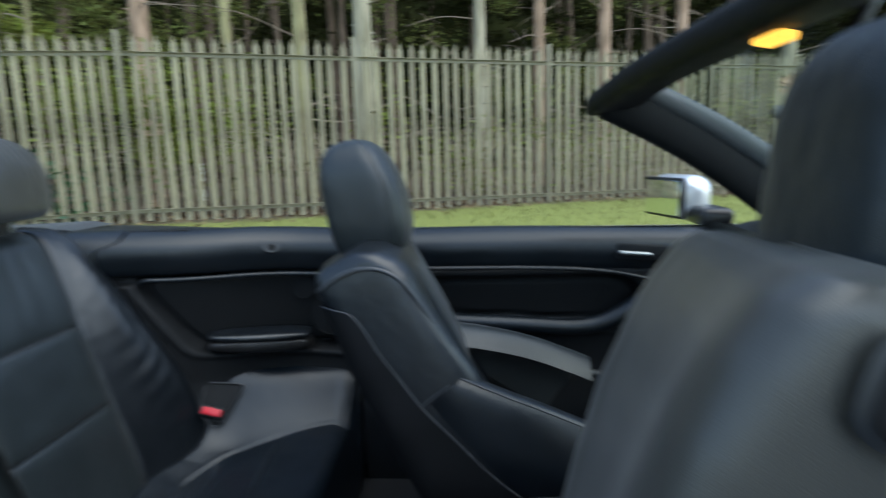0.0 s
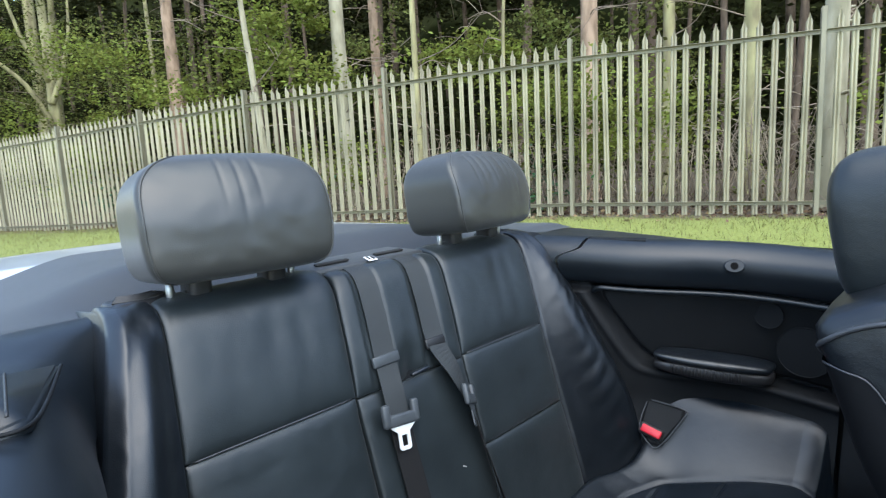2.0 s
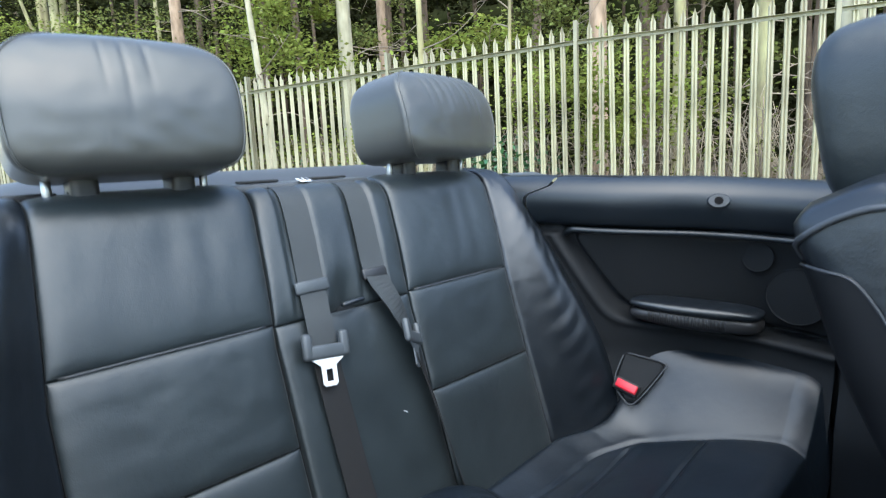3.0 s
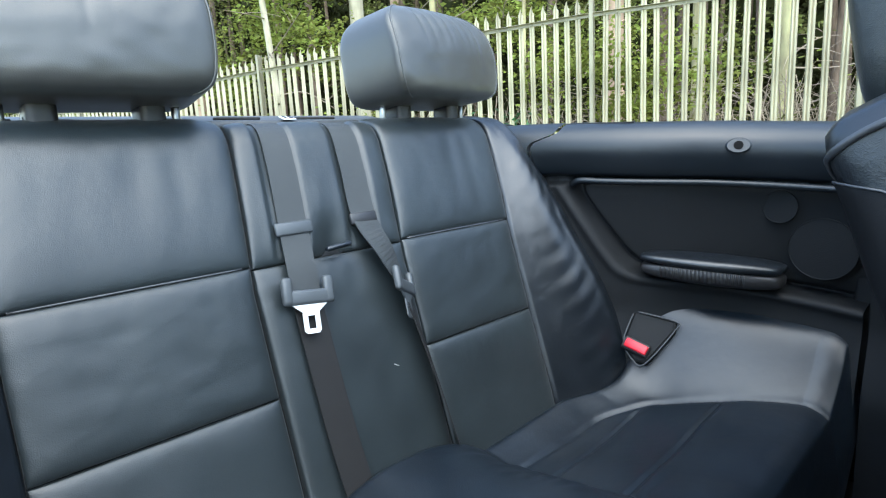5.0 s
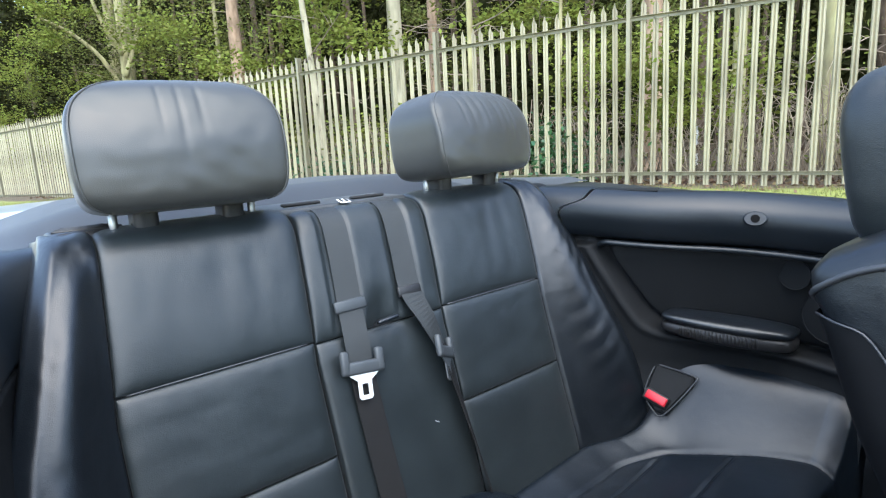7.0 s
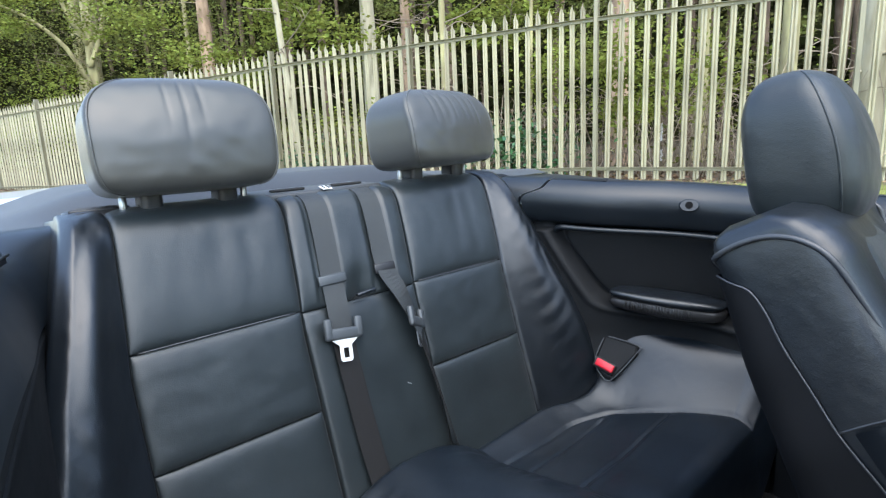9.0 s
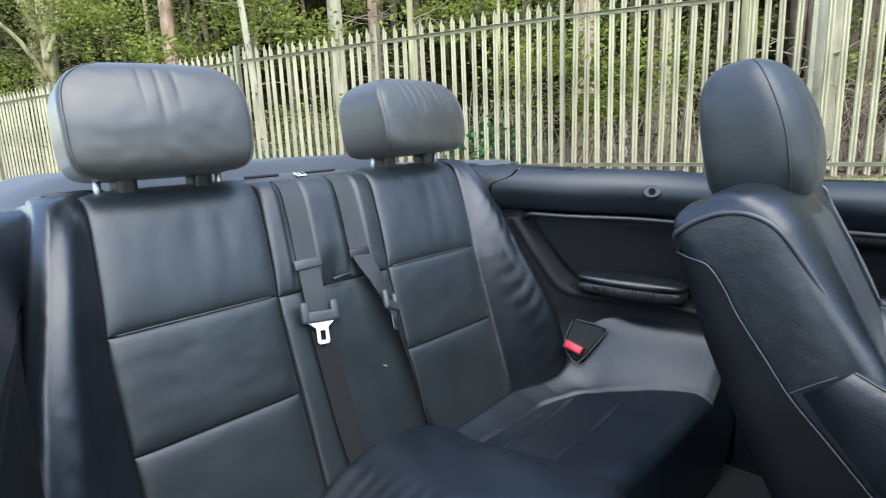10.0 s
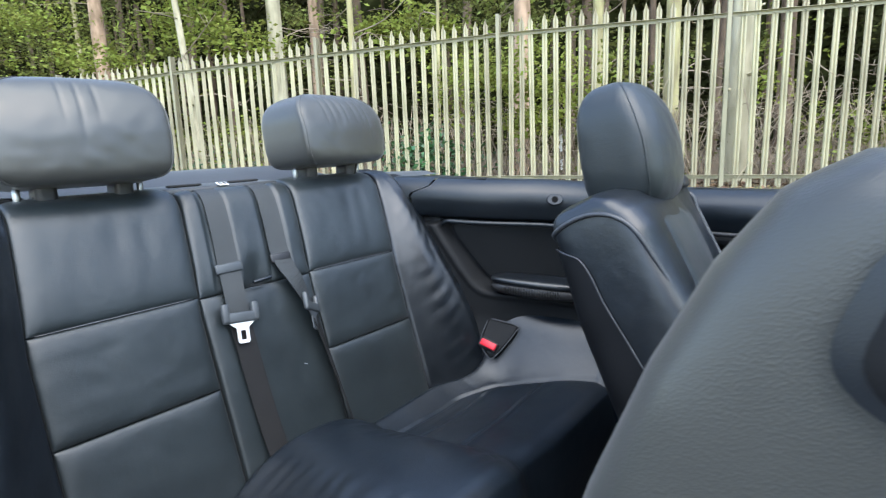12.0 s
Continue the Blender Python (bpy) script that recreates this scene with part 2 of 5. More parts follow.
def tube(points, r, sides=8, steps=None, r_end=None, bm=None):
    n = steps or 6 * (len(points) - 1)
    pts = [spline(points, i * (len(points) - 1) / n) for i in range(n + 1)] if len(points) > 2 else \
        [Vector(points[0]).lerp(Vector(points[1]), i / n) for i in range(n + 1)]
    up = Vector((0, 0, 1))
    frames = []
    for i, p in enumerate(pts):
        d = (pts[min(i + 1, n)] - pts[max(i - 1, 0)]).normalized()
        s = d.cross(up)
        if s.length < 0.2:
            s = d.cross(Vector((1, 0, 0)))
        s.normalize()
        frames.append((p, s, s.cross(d)))

    def f(u, v):
        p, s, q = frames[round(v * n)]
        rad = r + ((r_end if r_end is not None else r) - r) * v
        a = 2 * math.pi * u
        return p + (s * math.cos(a) + q * math.sin(a)) * rad
    return surf(f, sides, n, True, True, bm)


def soft_box(size, bevel, segments=4, m=None, bm=None):
    b = bmesh.new()
    bmesh.ops.create_cube(b, size=1, matrix=Matrix.Diagonal((*size, 1)))
    bmesh.ops.bevel(b, geom=b.edges[:], offset=bevel, segments=segments, profile=0.5, affect="EDGES", clamp_overlap=True)
    if m is not None:
        b.transform(m)
    if bm is not None:
        me = bpy.data.meshes.new("tmp")
        b.to_mesh(me)
        b.free()
        bm.from_mesh(me)
        bpy.data.meshes.remove(me)
        return bm
    return b


def disc(r, h, m, sides=32, r2=None):
    b = bmesh.new()
    bmesh.ops.create_cone(b, cap_ends=True, segments=sides, radius1=r, radius2=r if r2 is None else r2, depth=h)
    b.transform(m)
    return b


def smooth01(a, b, x):
    t = min(max((x - a) / (b - a), 0), 1)
    return t * t * (3 - 2 * t)


def puff(u, p):
    return max(0.0, 1 - abs(2 * u - 1) ** p) ** (1 / 2.2)


def to_edges(u):
    """Spreads 0 to 1 so that steps crowd together at both ends."""
    return 0.5 - 0.5 * math.cos(math.pi * u)


def pillow(base, normal, y0, y1, k0, k1, depth, nu=26, nv=26, p=9.0, extra=None):
    """A puffed leather panel over base(y, k), raised along normal(y, k), its rim tucked into the seam."""
    def f(u, v):
        rim = u in (0.0, 1.0) or v in (0.0, 1.0)
        u, v = to_edges(u), to_edges(v)
        y = y0 + (y1 - y0) * u
        k = k0 + (k1 - k0) * v
        h = 0.0 if rim else depth * (0.5 + 0.5 * puff(u, p) * puff(v, p))
        if extra and not rim:
            h += extra(u, v)
        return base(y, k) + normal(y, k) * (h - 0.006)
    return surf(f, nu, nv)


def noise3(x, y, z=0.0):
    return noise.noise(Vector((x, y, z)))


# ---------------------------------------------------------------- ground, fence and wood
# where the fence posts stand, and the height of its upper rail there
FENCE_STEP = 2.75
POSTS = [(-25.30, 0.00, 1.86), (-22.62, 0.66, 1.88), (-19.95, 1.35, 1.94), (-17.28, 2.04, 2.01), (-14.62, 2.73, 2.085), (-11.97, 3.47, 2.19),
         (-9.33, 4.24, 2.275)] + [(-6.76 + 2.598 * i, 5.13 + 0.897 * i, z) for i, z in enumerate((2.33, 2.38, 2.355, 2.33, 2.32, 2.32, 2.32))]
RAIL_GAP = 1.85


def fence_y(x):
    return float(np.interp(x, [-80, -9.33, 60], [4.24 - 70.67 * 0.268, 4.24, 4.24 + 69.33 * 0.345]))


def fence_line(x):
    """fence_y for an array."""
    return np.interp(x, [-80, -9.33, 60], [4.24 - 70.67 * 0.268, 4.24, 4.24 + 69.33 * 0.345])


ACROSS = Vector((-0.345, 1.0, 0)).normalized()


def ground_z(x, y):
    d = (y - fence_y(x)) * 0.945
    crest = float(np.interp(x, [-26, -17.3, -9.3, -4.2], [-0.06, 0.04, 0.30, 0.37]))
    near = smooth01(-4.6, -0.3, d) * crest if d < -0.3 else crest + min(d + 0.3, 30) * 0.015
    verge = 0.1 * smooth01(1.93, 1.97, y - 0.345 * x) * smooth01(-24, -12, x)
    bumps = 0.05 * noise3(x * 0.4, y * 0.4) * smooth01(-5, 0, d)
    return max(near, verge) + bumps * (1 if d > -5 else 0)


def make_ground():
    bm = bmesh.new()
    xs = [-600, -200, -80, -40] + [-30 + i * 0.5 for i in range(100)] + [20.5, 30, 60, 200, 600]
    ys = [-600, -200, -60, -20, -8, -3, -1.5] + [-1 + i * 0.35 for i in range(60)] + [21, 25, 40, 80, 200, 600]
    grid = [[bm.verts.new((x, y, ground_z(x, y))) for x in xs] for y in ys]
    for j in range(len(ys) - 1):
        for i in range(len(xs) - 1):
            bm.faces.new((grid[j][i], grid[j][i + 1], grid[j + 1][i + 1], grid[j + 1][i]))
    ob = finish("ground", bm, GROUND)
    tagged(ob, "grass bank rising from the road to leaf-strewn woodland floor", "ground", kind="structure")


make_ground()


def quads(name, verts, material, label, category, kind="stuff", parent=None, per=4):
    """One mesh of many loose faces, per corners each, from an array of corners."""
    me = bpy.data.meshes.new(name)
    n = len(verts)
    me.vertices.add(n)
    me.vertices.foreach_set("co", np.asarray(verts, np.float32).ravel())
    me.loops.add(n)
    me.loops.foreach_set("vertex_index", np.arange(n, dtype=np.int32))
    me.polygons.add(n // per)
    me.polygons.foreach_set("loop_start", np.arange(0, n, per, dtype=np.int32))
    me.polygons.foreach_set("loop_total", np.full(n // per, per, np.int32))
    me.update(calc_edges=True)
    me.materials.append(material)
    ob = new(name, me)
    if parent is not None:
        ob.parent = parent
        ob.location = -Vector(parent.location)
        if label:
            tagged(ob, label)
    else:
        tagged(ob, label, category, kind=kind)
    return ob


rng = np.random.default_rng(7)


def leaf_faces(centres, size, flat=0.4, narrow=0.55):
    """Pointed leaves at the centres, turned at random."""
    n = len(centres)
    a = rng.normal(size=(n, 3))
    a[:, 2] *= flat
    a /= np.linalg.norm(a, axis=1)[:, None]
    b = rng.normal(size=(n, 3))
    b -= a * (a * b).sum(1)[:, None]
    b /= np.linalg.norm(b, axis=1)[:, None]
    s = size * rng.uniform(0.55, 1.25, n)[:, None]
    c = np.asarray(centres)
    nrm = np.cross(a, b)
    tip, tail = c + a * s * 0.5, c - a * s * 0.5
    l, r = c + b * s * narrow * 0.5 + nrm * s * 0.08, c - b * s * narrow * 0.5 + nrm * s * 0.08
    return np.stack([tail, r, tip, l], 1).reshape(-1, 3)


def clump_points(centre, radius, n, clumps, squash=0.7, tight=0.33):
    """Leaf places in small clumps inside an uneven ball."""
    c = rng.normal(size=(clumps, 3))
    c /= np.linalg.norm(c, axis=1)[:, None]
    c *= rng.uniform(0.35, 1.0, (clumps, 1)) ** 0.6 * radius
    c[:, 2] *= squash
    pick = rng.integers(0, clumps, n)
    p = c[pick] + rng.normal(size=(n, 3)) * radius * tight * rng.uniform(0.4, 1.0, (n, 1)) * (0.6, 0.6, 0.42)
    return p + np.asarray(centre)


def limb(points, r0, r1, sides=6, bm=None, steps=None):
    return tube(points, r0, sides, steps or 4 * (len(points) - 1), r1, bm)


def add_tree(x, y, r, height, material, label, lean=(0, 0), twigs=14, crown=0, crown_at=5.0, crown_r=1.6, leaf=LEAF,
             stubs=5):
    z0 = ground_z(x, y) - 0.05
    t = thing("tree", label, "tree", (x, y, z0))
    wob = [(rng.normal() * 0.05, rng.normal() * 0.05) for _ in range(6)]
    pts = [Vector((x + lean[0] * h + wob[i][0] * h * 0.5, y + lean[1] * h + wob[i][1] * h * 0.5, z0 + h * height))
           for i, h in enumerate((0, 0.08, 0.25, 0.5, 0.75, 1.0))]
    rr = r

    def trunk(u, v):
        c = spline(pts, v * 5)
        a = 2 * math.pi * u
        flare = 1 + 0.5 * math.exp(-v * 40)
        rad = rr * flare * (1 - 0.6 * v) * (1 + 0.07 * noise3(math.cos(a) * 1.5 + x, math.sin(a) * 1.5 + y, v * height * 0.8)
                                            + 0.05 * noise3(math.cos(a) * 4 + x, math.sin(a) * 4, v * height * 5))
        return c + Vector((math.cos(a), math.sin(a), 0)) * rad
    part("trunk", surf(trunk, 18, 60, True, True), material, t)
    for i in range(twigs):
        bm = bmesh.new()
        h = rng.uniform(0.12, 0.62)
        c = spline(pts, h * 5)
        a = rng.uniform(0, 2 * math.pi)
        ln = rng.uniform(0.5, 1.9) * (1 if twigs > 6 else 0.8)
        d = Vector((math.cos(a), math.sin(a), rng.uniform(-0.25, 0.35)))
        p1 = c + d * ln * 0.5 + Vector((0, 0, rng.uniform(-0.12, 0.12)))
        p2 = c + d * ln + Vector((rng.normal() * 0.15, rng.normal() * 0.15, rng.uniform(-0.4, 0.25)))
        limb([c, p1, p2], 0.014, 0.004, 5, bm)
        for k in range(3):
            q = p1.lerp(p2, rng.uniform(0, 0.9))
            e = q + Vector((rng.normal(), rng.normal(), rng.normal() * 0.6)) * 0.3
            limb([q, q.lerp(e, 0.5) + Vector((0, 0, 0.04)), e], 0.006, 0.002, 4, bm, 4)
        part("branch", bm, TWIG, t)
    for i in range(stubs):
        h = rng.uniform(0.05, 0.4)
        c = spline(pts, h * 5)
        a = rng.uniform(0, 2 * math.pi)
        d = Vector((math.cos(a), math.sin(a), 0.2))
        part("branch_stub", limb([c + d * rr * 0.5, c + d * (rr + 0.07)], 0.025, 0.012, 6, None, 2), material, t)
    if crown:
        zc = z0 + crown_at
        p = clump_points((x + lean[0] * crown_at / height, y + lean[1] * crown_at / height, zc), crown_r, crown, max(20, crown // 70))
        quads("crown", leaf_faces(p, 0.085), leaf, "", "", parent=t)
    return t


def make_fence():
    fence = thing("palisade_fence", "weathered galvanised steel palisade fence along the wood", "fence", (0, fence_y(0), 0.4))
    # W-section pale with a split spear top, its foot at the lower rail; x runs along the fence and -y faces the road
    bm = bmesh.new()
    prof = [(-0.034, 0.0), (-0.023, 0.020), (-0.013, 0.020), (0.0, 0.002), (0.013, 0.020), (0.023, 0.020), (0.034, 0.0)]
    top = [2.115, 2.135, 2.165, 2.215, 2.165, 2.135, 2.115]
    sets = []
    for back in (0.0, 0.003):
        sets.append([[bm.verts.new((a, back - d, z)) for (a, d), z in zip(prof, zs)] for zs in ([0.0] * 7, [2.09] * 7, top)])
    for s in sets:
        for r in range(2):
            for i in range(6):
                bm.faces.new((s[r][i], s[r][i + 1], s[r + 1][i + 1], s[r + 1][i]))
    for i in range(6):
        bm.faces.new((sets[0][2][i], sets[0][2][i + 1], sets[1][2][i + 1], sets[1][2][i]))
    for r in range(2):
        for i in (0, 6):
            bm.faces.new((sets[0][r][i], sets[0][r + 1][i], sets[1][r + 1][i], sets[1][r][i]))
    pale = part("pale", bm, GALV, fence, smooth=False)
    base = pale.location.copy()
    # I-section post, its flange proud of the pales
    bm = bmesh.new()
    for off, w, dpt in ((-0.030, 0.048, 0.007), (0.018, 0.007, 0.09), (0.066, 0.048, 0.007)):
        soft_box((w, dpt, 2.50), 0.002, 1, Matrix.Translation((0, off - 0.012, 1.0)), bm)
    post = part("post", bm, GALV_POST, fence, smooth=False)
    bm = bmesh.new()
    soft_box((2.69, 0.005, 0.045), 0.0015, 1, Matrix.Translation((1.375, -0.0235, 0)), bm)
    soft_box((2.69, 0.045, 0.005), 0.0015, 1, Matrix.Translation((1.375, -0.044, 0.022)), bm)
    rail = part("rail", bm, GALV_POST, fence, smooth=False)
    bolt = bmesh.new()
    bmesh.ops.create_cone(bolt, cap_ends=True, segments=8, radius1=0.012, radius2=0.008, depth=0.012,
                          matrix=Matrix.Translation((0, -0.031, 0)) @ Matrix.Rotation(radians(90), 4, "X"))
    bolt_me = bpy.data.meshes.new("bolt_one")
    bolt.to_mesh(bolt_me)
    bolt.free()
    bolts = bmesh.new()
    used = set()

    def place(ob, at, turn, tilt=0.0):
        o = ob
        if ob.name in used:
            o = ob.copy()
            scene.collection.objects.link(o)
        used.add(ob.name)
        o.location = base + Vector(at)
        o.rotation_euler = (0, tilt, turn)

    for (x0, y0, z0), (x1, y1, z1) in zip(POSTS, POSTS[1:]):
        turn, pitch = math.atan2(y1 - y0, x1 - x0), -math.atan2(z1 - z0, FENCE_STEP)
        place(post, (x0, y0, z0 - RAIL_GAP - 0.135), turn)
        for drop in (0, RAIL_GAP):
            place(rail, (x0, y0, z0 - drop), turn, pitch)
        for i in range(1, 18):
            t = i / 18
            at = Vector((x0 + (x1 - x0) * t, y0 + (y1 - y0) * t, z0 + (z1 - z0) * t))
            place(pale, at - Vector((0, 0, RAIL_GAP + 0.135 - rng.normal() * 0.008)), turn, rng.normal() * 0.006)
            for drop in (0, RAIL_GAP):
                k = len(bolts.verts)
                bolts.from_mesh(bolt_me)
                bolts.verts.ensure_lookup_table()
                bmesh.ops.transform(bolts, matrix=Matrix.Translation(at - Vector((0, 0, drop + 0.004))) @ Matrix.Rotation(turn, 4, "Z"), verts=bolts.verts[k:])
    tagged(part("bolts", bolts, GALV_POST, fence, smooth=False), kind="stuff")


make_fence()


def behind(x, off):
    """A place off metres behind the fence, level with x along it."""
    p = Vector((x, fence_y(x), 0)) + ACROSS * off
    return p.x, p.y


PINE = "tall pine with reddish-brown trunk and dead twigs"
PALE_TREE = "pale-barked conifer trunk close behind the fence"
SLIM = "slim mossy young tree in the wood"
add_tree(-15.69, 5.75, 0.21, 13, BARK, PINE, twigs=16, crown=1500, crown_at=9, crown_r=2.4, leaf=LEAF_SHADED)
add_tree(-10.1, 5.05, 0.085, 8, BARK_PALE, "slender leaning pale-barked tree", lean=(-1.7, 0.4), twigs=7, crown=1600, crown_at=5.2, crown_r=1.5)
add_tree(-10.36, 7.06, 0.20, 13, BARK_PALE, PALE_TREE, twigs=10, crown=1500, crown_at=9, crown_r=2.4, leaf=LEAF_SHADED)
add_tree(-12.17, 9.61, 0.17, 13, BARK, PINE, twigs=16)
add_tree(-8.26, 7.25, 0.08, 8, BARK_MOSS, SLIM, twigs=14)
add_tree(-6.35, 7.39, 0.045, 6, BARK_MOSS, SLIM, twigs=8, lean=(0.2, 0))
add_tree(-5.33, 8.58, 0.185, 13, BARK, PINE, twigs=18, crown=1500, crown_at=9, crown_r=2.4, leaf=LEAF_SHADED)
add_tree(-4.39, 9.65, 0.125, 12, BARK_MOSS, SLIM, twigs=14)
add_tree(-3.04, 9.58, 0.15, 12, BARK_MOSS, "mossy conifer trunk with dead side twigs", twigs=18)
add_tree(-1.61, 7.85, 0.165, 13, BARK_PALE, PALE_TREE, twigs=12, stubs=10, crown=1500, crown_at=9, crown_r=2.4, leaf=LEAF_SHADED)
add_tree(0.08, 10.66, 0.145, 12, BARK_PALE, PALE_TREE, twigs=10)
add_tree(1.23, 11.06, 0.14, 12, BARK, PINE, twigs=10)
add_tree(2.45, 10.95, 0.15, 12, BARK, PINE, twigs=10)
broad = add_tree(-21.4, 4.31, 0.21, 11, BARK_MOSS, "leaning broadleaf tree with mossy trunk", lean=(-1.2, 0.4), twigs=12, crown=2600, crown_at=5.2, crown_r=2.6)
add_tree(-27.0, 5.3, 0.32, 12, BARK_MOSS, "stout broadleaf tree at the edge of the wood", twigs=10, crown=2600, crown_at=6, crown_r=3.0)
add_tree(-24.3, 5.0, 0.16, 11, BARK_MOSS, SLIM, twigs=10, lean=(1.4, 0.2), crown=2200, crown_at=4.6, crown_r=2.4)
add_tree(-18.3, 6.2, 0.10, 9, BARK_MOSS, SLIM, twigs=10, lean=(-0.8, 0.4), crown=2400, crown_at=4.4, crown_r=1.9)
for bough in (((-21.5, 4.3, 2.9), (-21.4, 3.7, 4.1), (-21.4, 2.9, 4.85), (-21.3, 2.1, 5.2)),
              ((-21.6, 4.35, 3.6), (-21.5, 4.75, 4.7), (-21.4, 5.0, 5.8), (-21.4, 5.1, 6.8)),
              ((-21.8, 4.4, 4.3), (-21.6, 3.9, 5.2), (-21.5, 3.6, 6.2), (-21.4, 3.4, 7.0))):
    part("bough", limb([Vector(p) for p in bough], 0.085, 0.03, 9), BARK_MOSS, broad)
add_tree(4.2, 11.9, 0.16, 12, BARK, PINE, twigs=10)
add_tree(6.6, 12.4, 0.18, 12, BARK_PALE, PALE_TREE, twigs=8)


def far_trunks():
    for i in range(70):
        x = rng.uniform(-40, 14)
        off = rng.uniform(6.5, 15)
        px, py = behind(x, off)
        r = rng.uniform(0.07, 0.2)
        z = ground_z(px, py) - 0.1
        low = Vector((px, py, z))
        top = Vector((px + rng.normal() * 0.4, py + rng.normal() * 0.4, z + 10))
        ob = finish("tree", limb([low, low.lerp(top, 0.5) + Vector((rng.normal() * 0.1, 0, 0)), top], r, r * 0.5, 10), BARK_SHADED)
        tagged(ob, "thin bare conifer trunk deep in the wood, its bark darkened for shade", "tree", "far trees")


far_trunks()


def leaf_bank(name, boxes, material, size, label, flat=0.5):
    """Leaves over stretches (x from, x to, offset from, to, z from, to, leaves, clumps)."""
    out = []
    for x0, x1, o0, o1, z0, z1, n, clumps in boxes:
        cx, co, cz = rng.uniform(x0, x1, clumps), rng.uniform(o0, o1, clumps), rng.uniform(z0, z1, clumps)
        rad = rng.uniform(0.18, 0.55, clumps)
        k = rng.integers(0, clumps, n)
        d = rng.normal(size=(n, 3)) * rad[k][:, None] * (0.75, 0.75, 0.45)
        base_y = fence_line(cx[k])
        p = np.stack([cx[k] + ACROSS.x * co[k], base_y + ACROSS.y * co[k], cz[k]], 1) + d
        out.append(leaf_faces(p, size, flat))
    quads(name, np.concatenate(out), material, label, "foliage")


leaf_bank("far_woods", [(-45, 26, 10, 17, 0.4, 10, 120000, 1500), (-60, -22, 3, 14, 0.3, 9, 60000, 600)], LEAF_SHADED, 0.26,
          "dense foliage deep in the wood, coloured dark for its shade")


def wood_wall():
    # a solid, ragged mass of trees far behind, its colour darkened for shade
    def f(u, v):
        x = -75 + 125 * u
        off = 19 + 1.5 * noise3(x * 0.5, v * 9) + 0.8 * noise3(x * 1.7, v * 25)
        px, py = behind(x, off)
        return Vector((px, py, 0.2 + 15 * v))
    ob = finish("backdrop", surf(f, 260, 40), LEAF_SHADED)
    tagged(ob, "solid wall behind the wood, coloured dark for shade", "backdrop", kind="structure")


wood_wall()
# Leaf layer added overhead to keep the sky's light out of the wood
leaf_bank("canopy", [(-50, 26, 2.5, 18, 7.2, 11, 70000, 900)], LEAF_SHADED, 0.3, "closed leaf layer added overhead to shade the wood", 0.2)
leaf_bank("understorey", [(-34, -13, 2.5, 7, 1.2, 6.2, 13000, 80), (-13, -8.5, 3.5, 7, 2.5, 6.0, 5000, 30),
                          (-8, -4.5, 3.2, 6.5, 2.2, 4.2, 3600, 20), (-4.5, 8, 4, 8, 2.0, 6, 7000, 40)], LEAF, 0.11,
          "green understorey leaves among the trunks")
# Sunlight on the outermost leaves is given by the brighter leaf colour
leaf_bank("edge_leaves", [(-30, -18.5, 0.8, 3.4, 1.6, 6.0, 8500, 44), (-17.5, -14.2, 1.6, 3.2, 2.6, 4.8, 2600, 14),
                         (-13.6, -11.6, 1.6, 3.0, 2.2, 3.2, 1300, 9)], LEAF_BRIGHT, 0.115,
          "broad leaves at the edge of the wood, coloured bright for sunlight", 0.35)
leaf_bank("broad_leaves", [(-10.7, -9.1, 1.6, 3.0, 2.7, 5.2, 2600, 11), (-12.6, -11.4, 2.0, 3.4, 3.4, 5.2, 1200, 7), (-7.6, -5.6, 2.8, 4.0, 2.7, 3.5, 1500, 8)],
          LEAF_BRIGHT, 0.12, "green broadleaf sprays among the pine trunks", 0.35)
leaf_bank("bright_shrubs", [(-5.4, -3.0, 0.7, 1.6, 1.2, 2.2, 4200, 18), (-33, -15, 0.9, 3, 0.6, 2.8, 9000, 60),
                            (-1.4, 3.5, 0.6, 2.2, 0.6, 2.2, 2600, 26), (-12, -8, 1, 3, 0.7, 1.6, 2600, 24),
                            (3.5, 9, 0.6, 3, 0.6, 2.6, 2600, 26)], LEAF_BRIGHT, 0.085, "bright green shrub leaves behind the fence")
leaf_bank("undergrowth", [(-16, 8, 0.4, 3.2, 0.25, 1.1, 5000, 120)], LEAF, 0.07, "low mixed undergrowth leaves behind the fence")
leaf_bank("ivy", [(-5.6, -4.95, 0.25, 0.6, 0.45, 1.0, 1000, 12), (-16, -9, 0.4, 1.4, 0.5, 0.9, 1800, 26)], IVY, 0.1, "glossy ivy at the foot of the fence")


def fallen_leaves():
    n = 5000
    x = rng.uniform(-20, 9, n)
    off = rng.normal(size=n) * 0.35 + 0.3
    px, py = x + ACROSS.x * off, fence_line(x) + ACROSS.y * off
    p = np.stack([px, py, [ground_z(a, b) + 0.012 for a, b in zip(px, py)]], 1)
    quads("fallen_leaves", leaf_faces(p, 0.075, 0.15), LITTER, "brown fallen leaves along the foot of the fence", "leaves")


fallen_leaves()


def brambles():
    bm = bmesh.new()
    for i in range(1300):
        x = rng.uniform(-16, 6)
        off = rng.uniform(0.25, 3.2)
        px, py = behind(x, off)
        z = ground_z(px, py)
        a = rng.uniform(0, 2 * math.pi)
        ln = rng.uniform(0.5, 1.6)
        d = Vector((math.cos(a), math.sin(a) * 0.6, 0))
        p0 = Vector((px, py, z))
        p1 = p0 + d * ln * 0.4 + Vector((0, 0, rng.uniform(0.2, 1.3)))
        p2 = p0 + d * ln + Vector((0, 0, rng.uniform(-0.05, 1.2)))
        limb([p0, p1, p2], rng.uniform(0.004, 0.010), 0.002, 4, bm, 6)
    tagged(finish("brambles", bm, TWIG), "tangle of dry bramble stems and twigs", "undergrowth", kind="stuff")


